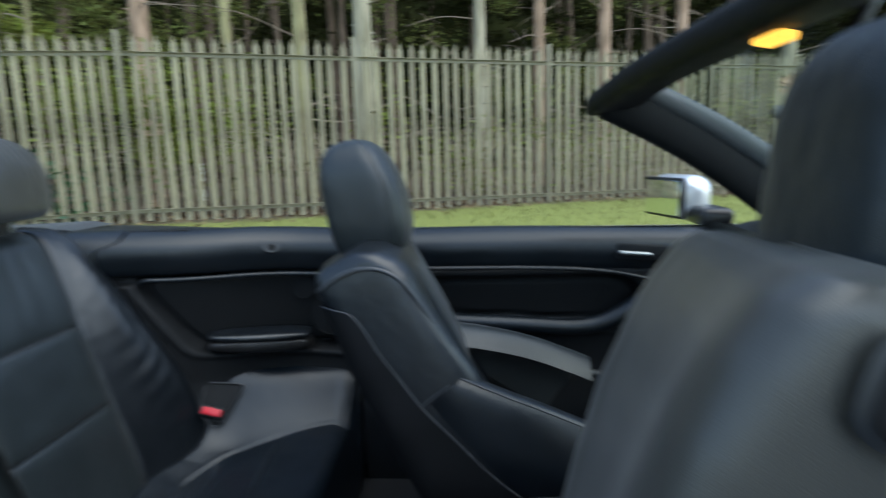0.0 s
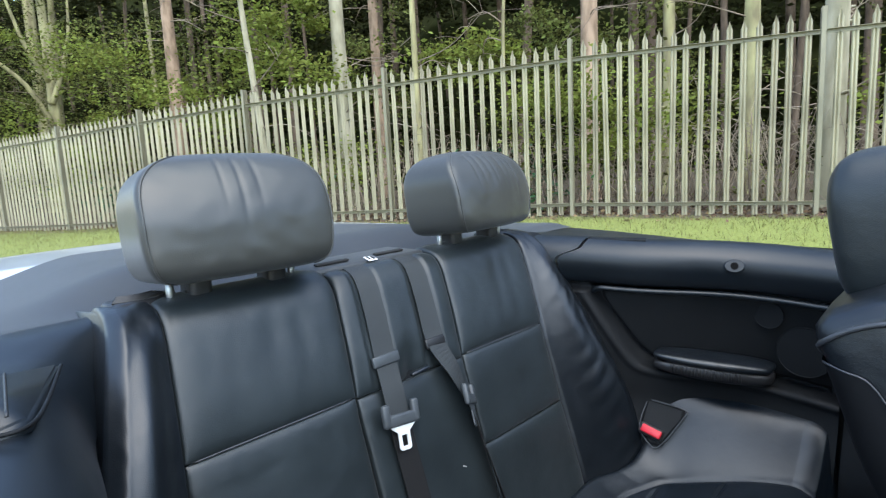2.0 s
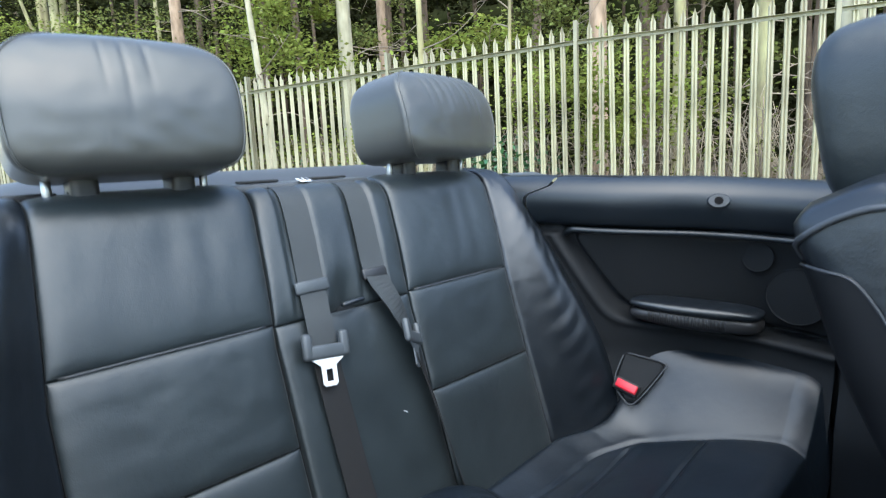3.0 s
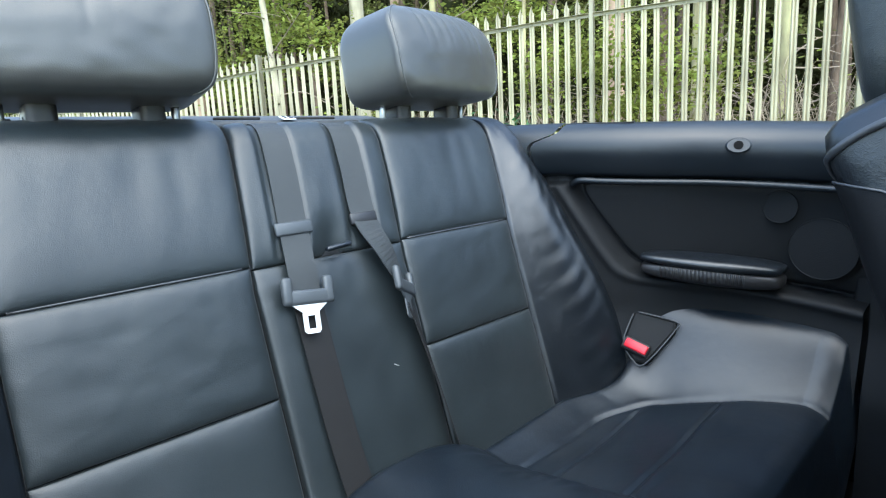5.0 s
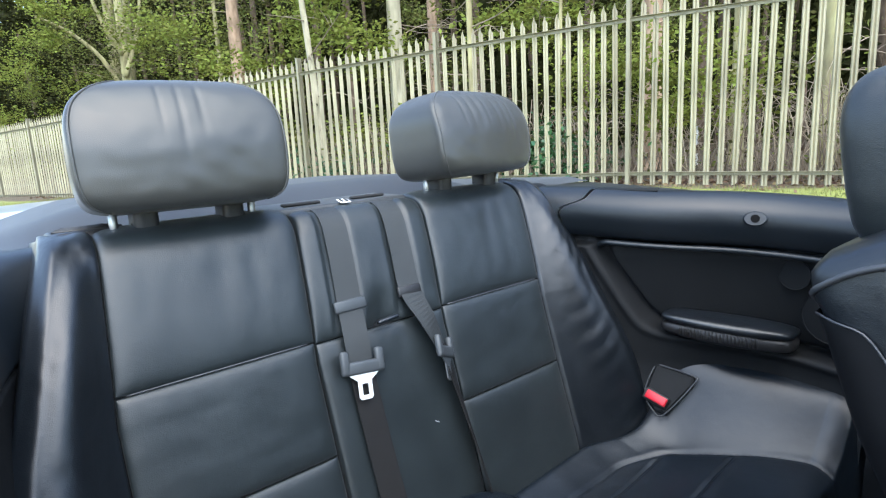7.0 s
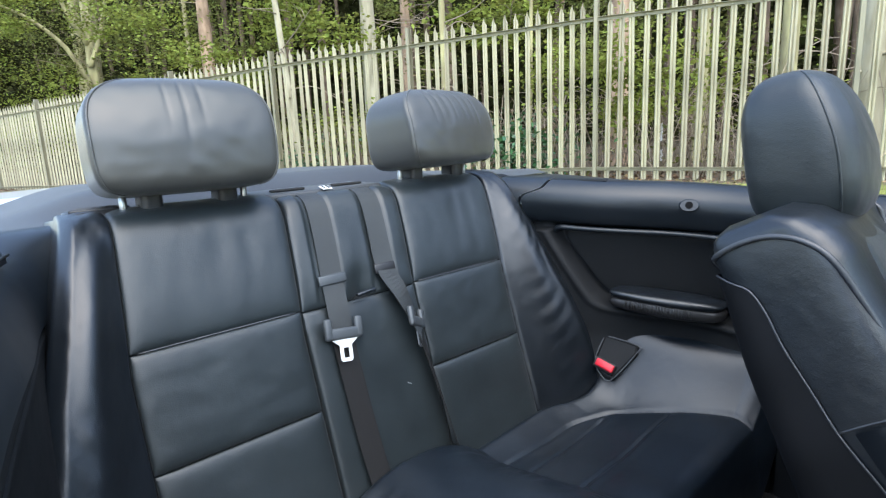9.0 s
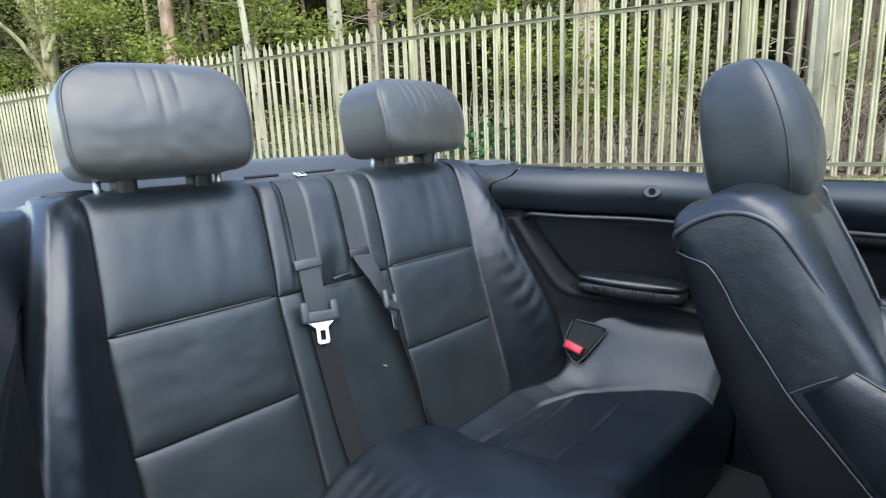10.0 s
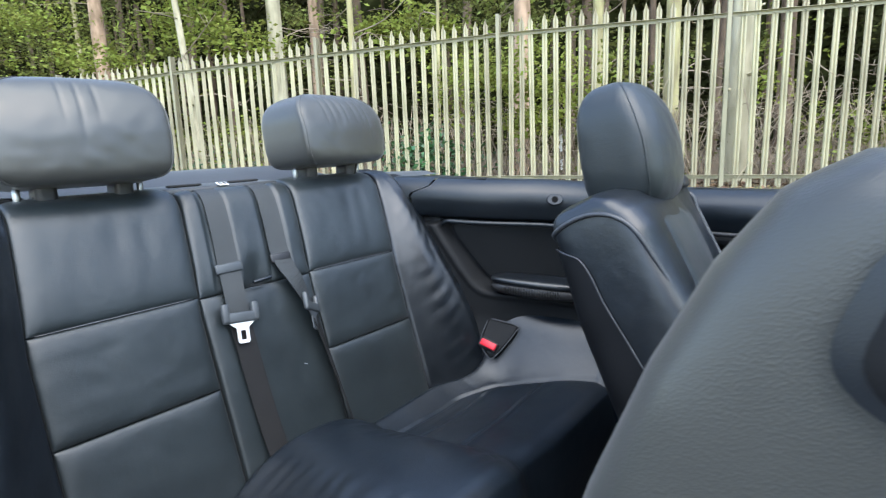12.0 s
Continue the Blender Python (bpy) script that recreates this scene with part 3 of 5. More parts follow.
brambles()


def scraps():
    for x, y, z, k in ((-4.06, 7.6, 0.95, 1.0), (-4.02, 7.55, 0.62, 0.6)):
        t = thing("plastic_scrap", "torn white plastic caught on a dry stem", "litter", (x, y, ground_z(x, y)))

        def f(u, v, x=x, y=y, z=z, k=k):
            return Vector((x + k * (0.05 * (u - 0.5) + 0.03 * noise3(v * 5, z)), y + 0.03 * noise3(u * 5, v * 5, z), z + k * 0.26 * (v - 0.5) + 0.02 * noise3(u * 4, v * 3)))
        part("sheet", surf(f, 6, 12), WHITE, t)
        part("stem", limb([Vector((x, y + 0.02, ground_z(x, y) - 0.02)), Vector((x + 0.04, y + 0.03, z * 0.6)), Vector((x, y + 0.02, z + 0.25))], 0.008, 0.003, 5), TWIG, t)


scraps()


def grass():
    n = 26000
    x = rng.uniform(-18, 9, n)
    off = -np.abs(rng.normal(size=n)) * 1.6 - 0.25
    px, py = x + ACROSS.x * off, fence_line(x) + ACROSS.y * off
    keep = (py - 0.345 * px) > 2.0
    px, py = px[keep], py[keep]
    z = np.array([ground_z(a, b) for a, b in zip(px, py)])
    a = rng.uniform(0, 2 * np.pi, len(px))
    h = rng.uniform(0.03, 0.075, len(px))
    w = 0.004
    lean = rng.normal(size=(len(px), 2)) * 0.02
    b = np.stack([px, py, z], 1)
    side = np.stack([np.cos(a) * w, np.sin(a) * w, 0 * a], 1)
    tip = b + np.stack([lean[:, 0], lean[:, 1], h], 1)
    quads("grass", np.stack([b - side, b + side, tip], 1).reshape(-1, 3), GRASS, "short mown grass on the bank", "grass", per=3)


grass()


# ---------------------------------------------------------------- the rear bench
BACK = [(-0.735, 0.30), (-0.757, 0.40), (-0.812, 0.575), (-0.867, 0.755), (-0.915, 0.885), (-0.943, 0.94), (-0.985, 0.957), (-1.04, 0.95)]
BACK3 = [(x, 0, z) for x, z in BACK]


def back_base(y, k):
    p = spline(BACK3, k)
    return Vector((p.x, y + 0.1 * max(0.0, p.z - 0.72), p.z))


def back_normal(y, k):
    a, b = spline(BACK3, max(k - 0.05, 0)), spline(BACK3, min(k + 0.05, 7))
    d = (b - a).normalized()
    return Vector((d.z, 0, -d.x))


def folds(u, v, seed, n, depth, lo=0.1, hi=0.9):
    """Soft vertical creases gathered at the top."""
    h = 0.0
    for i in range(n):
        c = lo + (hi - lo) * (i + 0.5 + 0.5 * noise3(i * 3.1, seed)) / n
        w = 0.012 + 0.022 * abs(noise3(i * 1.7, seed + 5))
        reach = 0.30 + 0.6 * abs(noise3(i * 2.3, seed + 9))
        h -= depth * math.exp(-((u - c - 0.03 * (1 - v) * noise3(i * 1.1, seed + 2)) / (w * (1 + 0.8 * (1 - v)))) ** 2) * smooth01(1 - reach - 0.3, 1 - reach + 0.2, v)
    return h


def wrinkle(u, v, seed, amp):
    return amp * (noise3(u * 4 + seed, v * 4, seed) + 0.5 * noise3(u * 11, v * 9 + seed, seed))


bench = thing("rear_bench_seat", "black leather rear bench seat with two head restraints", "car seat", (-0.7, 0, 0.22))


def make_bench():
    # dark carcass behind the panels
    def carcass(u, v):
        k = v * 7
        y = -0.475 + 1.035 * u
        return back_base(y, k) - back_normal(y, k) * 0.002
    bm = surf(carcass, 8, 40)
    part("backrest_core", bm, TRIM_DARK, bench)
    for side, seed in ((-1, 1.3), (1, 4.7)):
        c0, c1 = (-0.432, -0.138) if side < 0 else (0.142, 0.425)
        for k0, k1, d, ex in ((0.55, 1.99, 0.018, None), (2.0, 2.99, 0.019, None), (3.0, 6.7, 0.021, "top")):
            def extra(u, v, seed=seed + k0, ex=ex, c0=c0):
                h = wrinkle(u, v, seed, 0.0014)
                if ex:
                    h += -0.0022 * math.exp(-((u - 0.55) / 0.06) ** 2 - ((v - 0.30) / 0.2) ** 2)
                    h += -0.0018 * math.exp(-((u - 0.72) / 0.05) ** 2 - ((v - 0.27) / 0.15) ** 2)
                return h * puff(u, 3) * puff(v, 3)
            part("backrest_panel", pillow(back_base, back_normal, c0, c1, k0, k1, d, 48, 52 if ex else 44, 9, extra),
                 LEATHER_SMOOTH, bench)
            if k0 >= 3:
                part("seam_piping", tube([back_base(c0 + 0.012, k0) + back_normal(0, k0) * 0.005,
                                          back_base((c0 + c1) / 2, k0) + back_normal(0, k0) * 0.0065,
                                          back_base(c1 - 0.012, k0) + back_normal(0, k0) * 0.005], 0.0016, 6), PIPING, bench)
        # outer wing, widening and swept forward towards its foot
        outer = [(0.66, 0.10), (0.635, 0.10), (0.60, 0.105), (0.558, 0.066), (0.522, 0.028), (0.50, 0.012), (0.49, 0.0), (0.485, 0.0)]
        if side < 0:
            outer = [(0.645, 0.10), (0.622, 0.10), (0.588, 0.105), (0.545, 0.070), (0.516, 0.040), (0.500, 0.020), (0.492, 0.0), (0.488, 0.0)]
        inner = abs(c0 if side < 0 else c1)

        def wing(u, v, side=side, seed=seed, inner=inner):
            k = 0.5 + 6.2 * v
            e = spline([(a, b, 0) for a, b in outer], k)
            w = u
            y = inner + (e.x - inner) * w
            fwd = e.y * w ** 1.6
            p, n = back_base(side * y, k), back_normal(0, k)
            h = (0.020 * (0.5 + 0.5 * puff(u, 9)) * (u > 0) + (0.018 if side > 0 else 0.028) * math.sin(math.pi * min(u * 1.08, 1.0)) ** 2 * smooth01(5.0, 3.2, k)) * puff(v, 12)
            low = smooth01(4.2, 2.8, k) * smooth01(0.55, 1.3, k)
            cr = math.sin(150 * (v - 0.10 * u * u) + 5 * noise3(u * 1.5, v * 6, seed)) * max(0.0, 0.35 + noise3(u * 2.5, v * 9, seed + 2))
            h += (0.0012 if side > 0 else 0.0011) * low * cr * smooth01(0.1, 0.55, u) * smooth01(1.0, 0.85, u) + 0.0012 * noise3(u * 4, v * 14, seed) * puff(u, 3)
            drop = 0.07 * smooth01(0.78, 1.0, u) ** 1.4
            return p + n * (h - 0.006) + Vector((fwd - drop * 0.4, 0, 0)) + Vector((0, side * drop * (0.3 if side > 0 else 0.05), 0))
        part("side_bolster", surf(wing, 40, 240), LEATHER, bench)
        # outer return of the wing
        def back_edge(u, v, wing=wing):
            p = wing(1.0, v)
            return p + Vector((-0.16 * u, 0, -0.02 * u))
        part("bolster_return", surf(back_edge, 3, 40), LEATHER, bench)
    # middle section: lower panel, and an upper one with two belt channels
    def low_extra(u, v):
        return wrinkle(u, v, 8.8, 0.0015)
    part("centre_panel", pillow(back_base, back_normal, -0.134, 0.138, 0.5, 2.97, 0.021, 48, 54, 9, low_extra), LEATHER_SMOOTH, bench)

    def channels(u, v):
        y = -0.132 + 0.268 * u
        g = 0.0
        for c in (-0.068, 0.062):
            g += smooth01(0.034, 0.026, abs(y - c))
        h = -0.005 * min(g, 1) * smooth01(-0.02, 0.05, v)
        h -= 0.010 * smooth01(0.6, 0.9, v)
        h -= 0.012 * smooth01(0.16, 0.0, v) * smooth01(0.05, 0.0, abs(y)) + 0.004 * noise3(u * 7, v * 5) * smooth01(0.4, 0, v)
        return h
    part("centre_panel", pillow(back_base, back_normal, -0.134, 0.138, 2.98, 6.6, 0.021, 76, 64, 9, channels), LEATHER_SMOOTH, bench)
    # flat cap on the top of the middle section with two belt slots and a child-seat mark
    part("centre_cap", soft_box((0.12, 0.30, 0.018), 0.008, 3, Matrix.Translation((-1.03, 0.005, 0.960))), DECK, bench)
    for y in (-0.066, 0.078):
        # No opening is cut: a dark bar gives the shade inside the slot
        part("belt_slot", soft_box((0.012, 0.076, 0.005), 0.002, 2, Matrix.Translation((-1.0, y, 0.9725)) @ pose(0, 0, 0, 0, 2, 0)), RUBBER, bench)
    mark = part("anchor_label", soft_box((0.020, 0.022, 0.0016), 0.0006, 1, Matrix.Translation((-0.972, 0.008, 0.9715)) @ pose(0, 0, 0, 0, 16, 0)), WHITE, bench, "small white child-seat anchor label")
    part("pictogram", soft_box((0.014, 0.005, 0.001), 0.0003, 1, Matrix.Translation((-0.972, 0.003, 0.9728)) @ pose(0, 0, 0, 0, 16, 0)), PLASTIC, mark)
    part("pictogram", soft_box((0.014, 0.006, 0.001), 0.0003, 1, Matrix.Translation((-0.972, 0.013, 0.9728)) @ pose(0, 0, 0, 0, 16, 0)), PLASTIC, mark)
    # strap loops that hold the belts
    for y, w in ((-0.066, 0.062), (0.062, 0.052)):
        k = 3.28
        p, n = back_base(y, k), back_normal(y, k)
        m = Matrix.Translation(p + n * 0.017) @ Matrix.Rotation(radians(-17), 4, "Y")
        part("belt_loop", soft_box((0.007, w, 0.020), 0.003, 2, m), GREY_PLASTIC if y < 0 else PLASTIC, bench, "short strap loop holding the belt")
    part("pull_tab", soft_box((0.012, 0.045, 0.008), 0.0035, 3, Matrix.Translation((-0.842, 0.002, 0.768)) @ pose(0, 0, 0, 4, -10, 0)), LEATHER, bench)
    # ribbed shelves behind the outer shoulders
    for sd in (-1, 1):
        y = sd * 0.43 + 0.022
        part("grille_base", soft_box((0.06, 0.10, 0.02), 0.008, 3, Matrix.Translation((-1.012, y, 0.962)) @ pose(0, 0, 0, 0, 0, -sd * 8)), PLASTIC, bench)
        for i in range(7):
            arc = [(-0.990 - i * 0.0072 - 0.012 * abs(q), y + sd * q * (0.045 - 0.003 * i), 0.9725) for q in (-1.0, -0.3, 0.4, 1.0)]
            part("grille_slat", tube(arc, 0.0019, 6, 12), PLASTIC, bench)
        # Dark disc in place of the shaded hole round the post
        part("post_hole", disc(0.013, 0.006, Matrix.Translation((-0.985, sd * 0.37 + 0.03, 0.972))), RUBBER, bench)


make_bench()


def back_front(a):
    """How far forward the backrest reaches just above the cushion, a metres off the middle."""
    w = min(max((a - 0.425) / 0.235, 0.0), 1.2)
    return -0.746 + 0.10 * w ** 1.6 + 0.020 * math.sin(math.pi * min(w, 1.0)) ** 2


def least(k, *d):
    return -math.log(sum(math.exp(-k * q) for q in d)) / k


def cushion_z(x, y):
    """Sunk seats between a raised middle, a roll along the backrest and rising outer sides."""
    a = abs(y)
    f = smooth01(-0.78, -0.36, x)
    well = 0.357 + 0.066 * f - 0.010 * math.exp(-((a - 0.37) / 0.12) ** 2)
    outer = 0.497 + 0.130 * smooth01(-0.80, -0.22, x) * 1.25
    s = x - back_front(a)
    d = max(0.0, a - outer)
    cap = 0.20 - 0.10 * f + 0.2 * d
    rise = (0.18 + 0.5 * f) * d + (11.0 - 5.0 * f) * d * d
    side = least(60, rise + 0.012, cap) - least(60, 0.012, 0.20 - 0.10 * f)
    roll = (0.382 + 0.045 * max(0.0, a - 0.2) + 0.25 * max(0.0, a - 0.50) - well) * smooth01(0.130, 0.0, s)
    h = (max(side, 0.0) ** 2.4 + max(roll, 0.0) ** 2.4) ** (1 / 2.4)
    # the seam round the seat well, and the lip of the sides over it
    q = least(90, outer - a, s - 0.088, a - 0.14)
    h += 0.003 * smooth01(0.005, -0.004, q) - 0.004 * math.exp(-(q / 0.0045) ** 2)
    # two seams across the well
    inside = smooth01(0.0, 0.03, q)
    for c in (-0.60, -0.47):
        e = x - c - 0.06 * (a - 0.35) ** 2 + 0.05 * (a - 0.3)
        h += inside * (0.003 * math.exp(-((e - 0.012) / 0.010) ** 2) - 0.006 * math.exp(-(e / 0.005) ** 2))
    z = well + h
    # raised middle
    t = min(max((0.186 - abs(y - 0.01)) / 0.17, 0.0), 1.0)
    mid = 1 - (1 - t) ** 2.1
    z += (0.446 + 0.030 * f - z) * mid
    z -= 0.006 * math.exp(-((a - 0.176) / 0.005) ** 2) * smooth01(0.0, 0.05, s)
    z += 0.0022 * math.sin(x * 150 + 6 * noise3(x * 9, y * 5, 2)) * max(0.0, 0.4 + noise3(x * 6, y * 9, 4)) * smooth01(0.178, 0.15, a) * smooth01(0.05, 0.11, a)
    z += 0.0030 * noise3(x * 9, y * 9, 1) * smooth01(0.5, 0.58, a) + 0.0016 * noise3(x * 14, y * 14, 7)
    # rounded off into the crease at the backrest
    r = 0.026
    if s < r:
        z -= r * (1 - math.sqrt(max(0.0, 1 - ((r - s) / r) ** 2))) + max(0.0, -s) * 0.8
    return z


def make_cushion():
    def top(u, v):
        y = -0.75 + 1.5 * u
        xf = -0.36 + 0.045 * smooth01(0.22, 0.10, abs(y))
        if v < 0.78:
            x = -0.775 + (0.775 + xf) * v / 0.78
            return Vector((x, y, cushion_z(x, y)))
        t = (v - 0.78) / 0.22
        a = t * math.pi * 0.55
        return Vector((xf + 0.06 * math.sin(a) + 0.02 * max(0, t - 0.6), y, cushion_z(xf, y) - 0.06 * (1 - math.cos(a)) - 0.22 * max(0, t - 0.45)))
    part("cushion", surf(top, 330, 190), LEATHER_CUSHION, bench, "wide leather cushion with sunk seats and raised middle")


make_cushion()


def headrest(parent, cy, cx, cz, w, h, d, seed, n_folds, cover=LEATHER_LIT, tilt=-8, posts=0.105, post_len=0.075, n1=16.0, n_top=3.0, n_low=7.0, bow=0.014, corner=0.96, fold_span=(0.2, 0.8), yaw=0.0):
    """A padded head restraint facing +x: body with piped front corners, gathered creases, twin steel posts."""
    rot = Matrix.Translation((cx, cy, cz)) @ Matrix.Rotation(radians(yaw), 4, "Z") @ Matrix.Rotation(radians(tilt), 4, "Y")

    def on_square(p, q, n):
        k = (abs(p) ** n + abs(q) ** n) ** (1 / n)
        return p / k, q / k

    def girth(u):
        # half of the way round lies on the front
        if u < 0.5:
            return on_square(1 - 4 * u, 1, n1)
        v = (u - 0.5) * 6
        if v < 1:
            return on_square(-1, 1 - 2 * v, n1)
        if v < 2:
            return on_square(-1 + 2 * (v - 1), -1, n1)
        return on_square(1, -1 + 2 * (v - 2), n1)

    def rise(v):
        p, q = (4 * v, -1) if v < 0.25 else ((1, -1 + 4 * (v - 0.25)) if v < 0.75 else (1 - 4 * (v - 0.75), 1))
        return on_square(p, q, n_top if q > 0 else n_low)

    def at(ys, xs, c, sz):
        z = sz * h / 2
        y = ys * c * w / 2 * (1 - 0.03 * smooth01(-0.1, -0.5, z / h))
        x = xs * c * d / 2
        if xs > 0:
            x += xs * (bow * (1 - ys * ys) * c - 0.022 * smooth01(-0.1, 0.5, z / h))
        return x, y, z

    def shape(u, v):
        ys, xs = girth(u)
        c, sz = rise(v)
        x, y, z = at(ys, xs, c, sz)
        uu, vv = y / w + 0.5, z / h + 0.5
        if xs > 0.3 and n_folds:
            x += (folds(uu, vv, seed, n_folds, 0.0017, fold_span[0], fold_span[1]) + 0.0012 * noise3(uu * 3 + seed, vv * 2.5)) * smooth01(0.3, 0.9, xs) * smooth01(0.0, 0.3, c)
        x += 0.001 * noise3(uu * 9 + seed, vv * 9, xs * 3)
        return rot @ Vector((x, y, z))
    hr = part("headrest", surf(shape, 280, 72, True, True), cover, parent, "padded leather head restraint with piped seams")

    def edge(s):
        pts = []
        for i in range(25):
            c, sz = rise(0.2 + 0.66 * i / 24)
            x, y, z = at(s * (1 - corner ** n1) ** (1 / n1), corner, c, sz)
            pts.append(rot @ Vector((x + 0.0004, y + s * 0.0004, z)))
        return pts
    for s in (-1, 1):
        part("piping", tube(edge(s), 0.0016, 6, 72), cover, hr)
    for s in (-1, 1):
        y = cy + s * posts
        z1 = cz - h / 2 + 0.02
        part("post", tube([(cx - 0.004, y, z1 - post_len), (cx, y, z1)], 0.0062, 12, 2), STEEL, hr, "bright steel post")
    return hr


for cy, seed, n_f, span, hw, hh, hz, yaw in ((-0.268, 2.0, 3, (0.36, 0.62), 0.299, 0.197, 1.0865, -6.5), (0.325, 6.0, 7, (0.22, 0.80), 0.294, 0.185, 1.0845, 5.5)):
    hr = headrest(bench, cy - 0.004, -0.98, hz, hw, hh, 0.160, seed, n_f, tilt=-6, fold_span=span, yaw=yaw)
    for s in (-1, 1):
        part("post_sleeve", soft_box((0.05, 0.036, 0.085), 0.01, 3, Matrix.Translation((-0.988, cy + s * 0.066, 0.976))), PLASTIC, hr)


# ---------------------------------------------------------------- seat belts
def ribbon(points, width, thick, side=Vector((0, 1, 0)), sides=None):
    """A flat strap along points; side gives the strap's width direction, or one for each point."""
    n = 8 * (len(points) - 1)
    ss = sides or [side] * len(points)

    def f(u, v):
        k = v * (len(points) - 1)
        p = spline(points, k)
        s = spline(ss, k).normalized()
        d = (spline(points, min(k + 0.02, len(points) - 1)) - spline(points, max(k - 0.02, 0))).normalized()
        nn = d.cross(s).normalized()
        loop = [(-0.5, -0.5), (0.5, -0.5), (0.5, 0.5), (-0.5, 0.5)]
        a, b = loop[round(u * 4) % 4]
        return p + s * a * width + nn * b * thick
    return surf(f, 4, n, True, True)


def belt(name, points, sides, tongue_at, tongue_turn, label, metal=TONGUE):
    t = thing(name, label, "seat belt", points[-1])
    # Same strap twice: light painted in above the tongue, shade below
    part("webbing", ribbon(points[:7], 0.047, 0.0016, sides=sides[:7]), WEB, t, "belt webbing, coloured pale for the light it catches", smooth=False)
    part("webbing", ribbon(points[6:], 0.047, 0.0016, sides=sides[6:]), WEB_LOWER, t, "lower webbing, coloured dark for shade", smooth=False)
    tm = tongue_at @ tongue_turn
    grip = bmesh.new()
    soft_box((0.011, 0.082, 0.022), 0.005, 3, tm @ Matrix.Translation((0.002, 0, 0.0)), grip)
    soft_box((0.012, 0.016, 0.040), 0.005, 3, tm @ Matrix.Translation((0.002, 0.033, 0.010)), grip)
    soft_box((0.012, 0.016, 0.040), 0.005, 3, tm @ Matrix.Translation((0.002, -0.033, 0.010)), grip)
    tongue = part("tongue", grip, GREY_PLASTIC, t, "grey plastic belt tongue")
    plate = bmesh.new()
    outline = [(-0.028, -0.011), (0.028, -0.011), (0.013, -0.022), (0.013, -0.049), (0.009, -0.053), (-0.009, -0.053), (-0.013, -0.049), (-0.013, -0.022)]
    hole = [(-0.0062, -0.027), (0.0062, -0.027), (0.0062, -0.027), (0.0062, -0.045), (0.0062, -0.046), (-0.0062, -0.046), (-0.0062, -0.045), (-0.0062, -0.027)]
    layers = []
    for x in (0.001, 0.0035):
        layers.append(([plate.verts.new(tm @ Vector((x, a, b))) for a, b in outline],
                       [plate.verts.new(tm @ Vector((x, a * 1.0001 ** i, b - i * 1e-5))) for i, (a, b) in enumerate(hole)]))
    n = len(outline)
    for o, h in layers:
        for i in range(n):
            plate.faces.new((o[i], o[(i + 1) % n], h[(i + 1) % n], h[i]))
    for idx in (0, 1):
        a, b = layers[0][idx], layers[1][idx]
        for i in range(n):
            plate.faces.new((a[i], a[(i + 1) % n], b[(i + 1) % n], b[i]))
    part("tongue_plate", plate, metal, tongue, "metal latch plate", smooth=False)
    return t


def on_back(y, k, h):
    return back_base(y, k) + back_normal(y, k) * h


Y = Vector((0, 1, 0))
belt("seat_belt",
     [(-1.0, -0.066, 0.970), on_back(-0.066, 6.0, 0.008), on_back(-0.066, 5.0, 0.013), on_back(-0.066, 4.0, 0.015), on_back(-0.066, 3.3, 0.015),
      on_back(-0.068, 2.9, 0.023), on_back(-0.070, 2.6, 0.024), on_back(-0.070, 2.4, 0.024), on_back(-0.067, 1.6, 0.024), on_back(-0.060, 0.9, 0.028)],
     [Y] * 10, Matrix.Translation(on_back(-0.072, 2.66, 0.032)), Matrix.Rotation(radians(-17), 4, "Y") @ pose(0, 0, 0, -7, 0, 0),
     "black seat belt with pale latch plate on the rear bench")
belt("seat_belt",
     [(-1.0, 0.068, 0.970), on_back(0.064, 6.0, 0.008), on_back(0.062, 5.0, 0.013), on_back(0.062, 4.0, 0.015), on_back(0.063, 3.3, 0.018),
      on_back(0.082, 2.9, 0.032), on_back(0.1, 2.6, 0.031), on_back(0.106, 2.5, 0.030), on_back(0.128, 1.6, 0.028), on_back(0.140, 0.9, 0.028)],
     [Y, Y, Y, Y, Y, Vector((-0.35, 0.9, 0.1)), Vector((-0.6, 0.75, 0)), Vector((-0.7, 0.7, 0)), Vector((-0.8, 0.6, 0)), Vector((-0.8, 0.6, 0))],
     Matrix.Translation(on_back(0.10, 2.55, 0.036)), Matrix.Rotation(radians(-17), 4, "Y") @ pose(0, 0, 0, -14, 0, 36),
     "black seat belt hanging edge-on with its latch plate", GREY_PLASTIC)


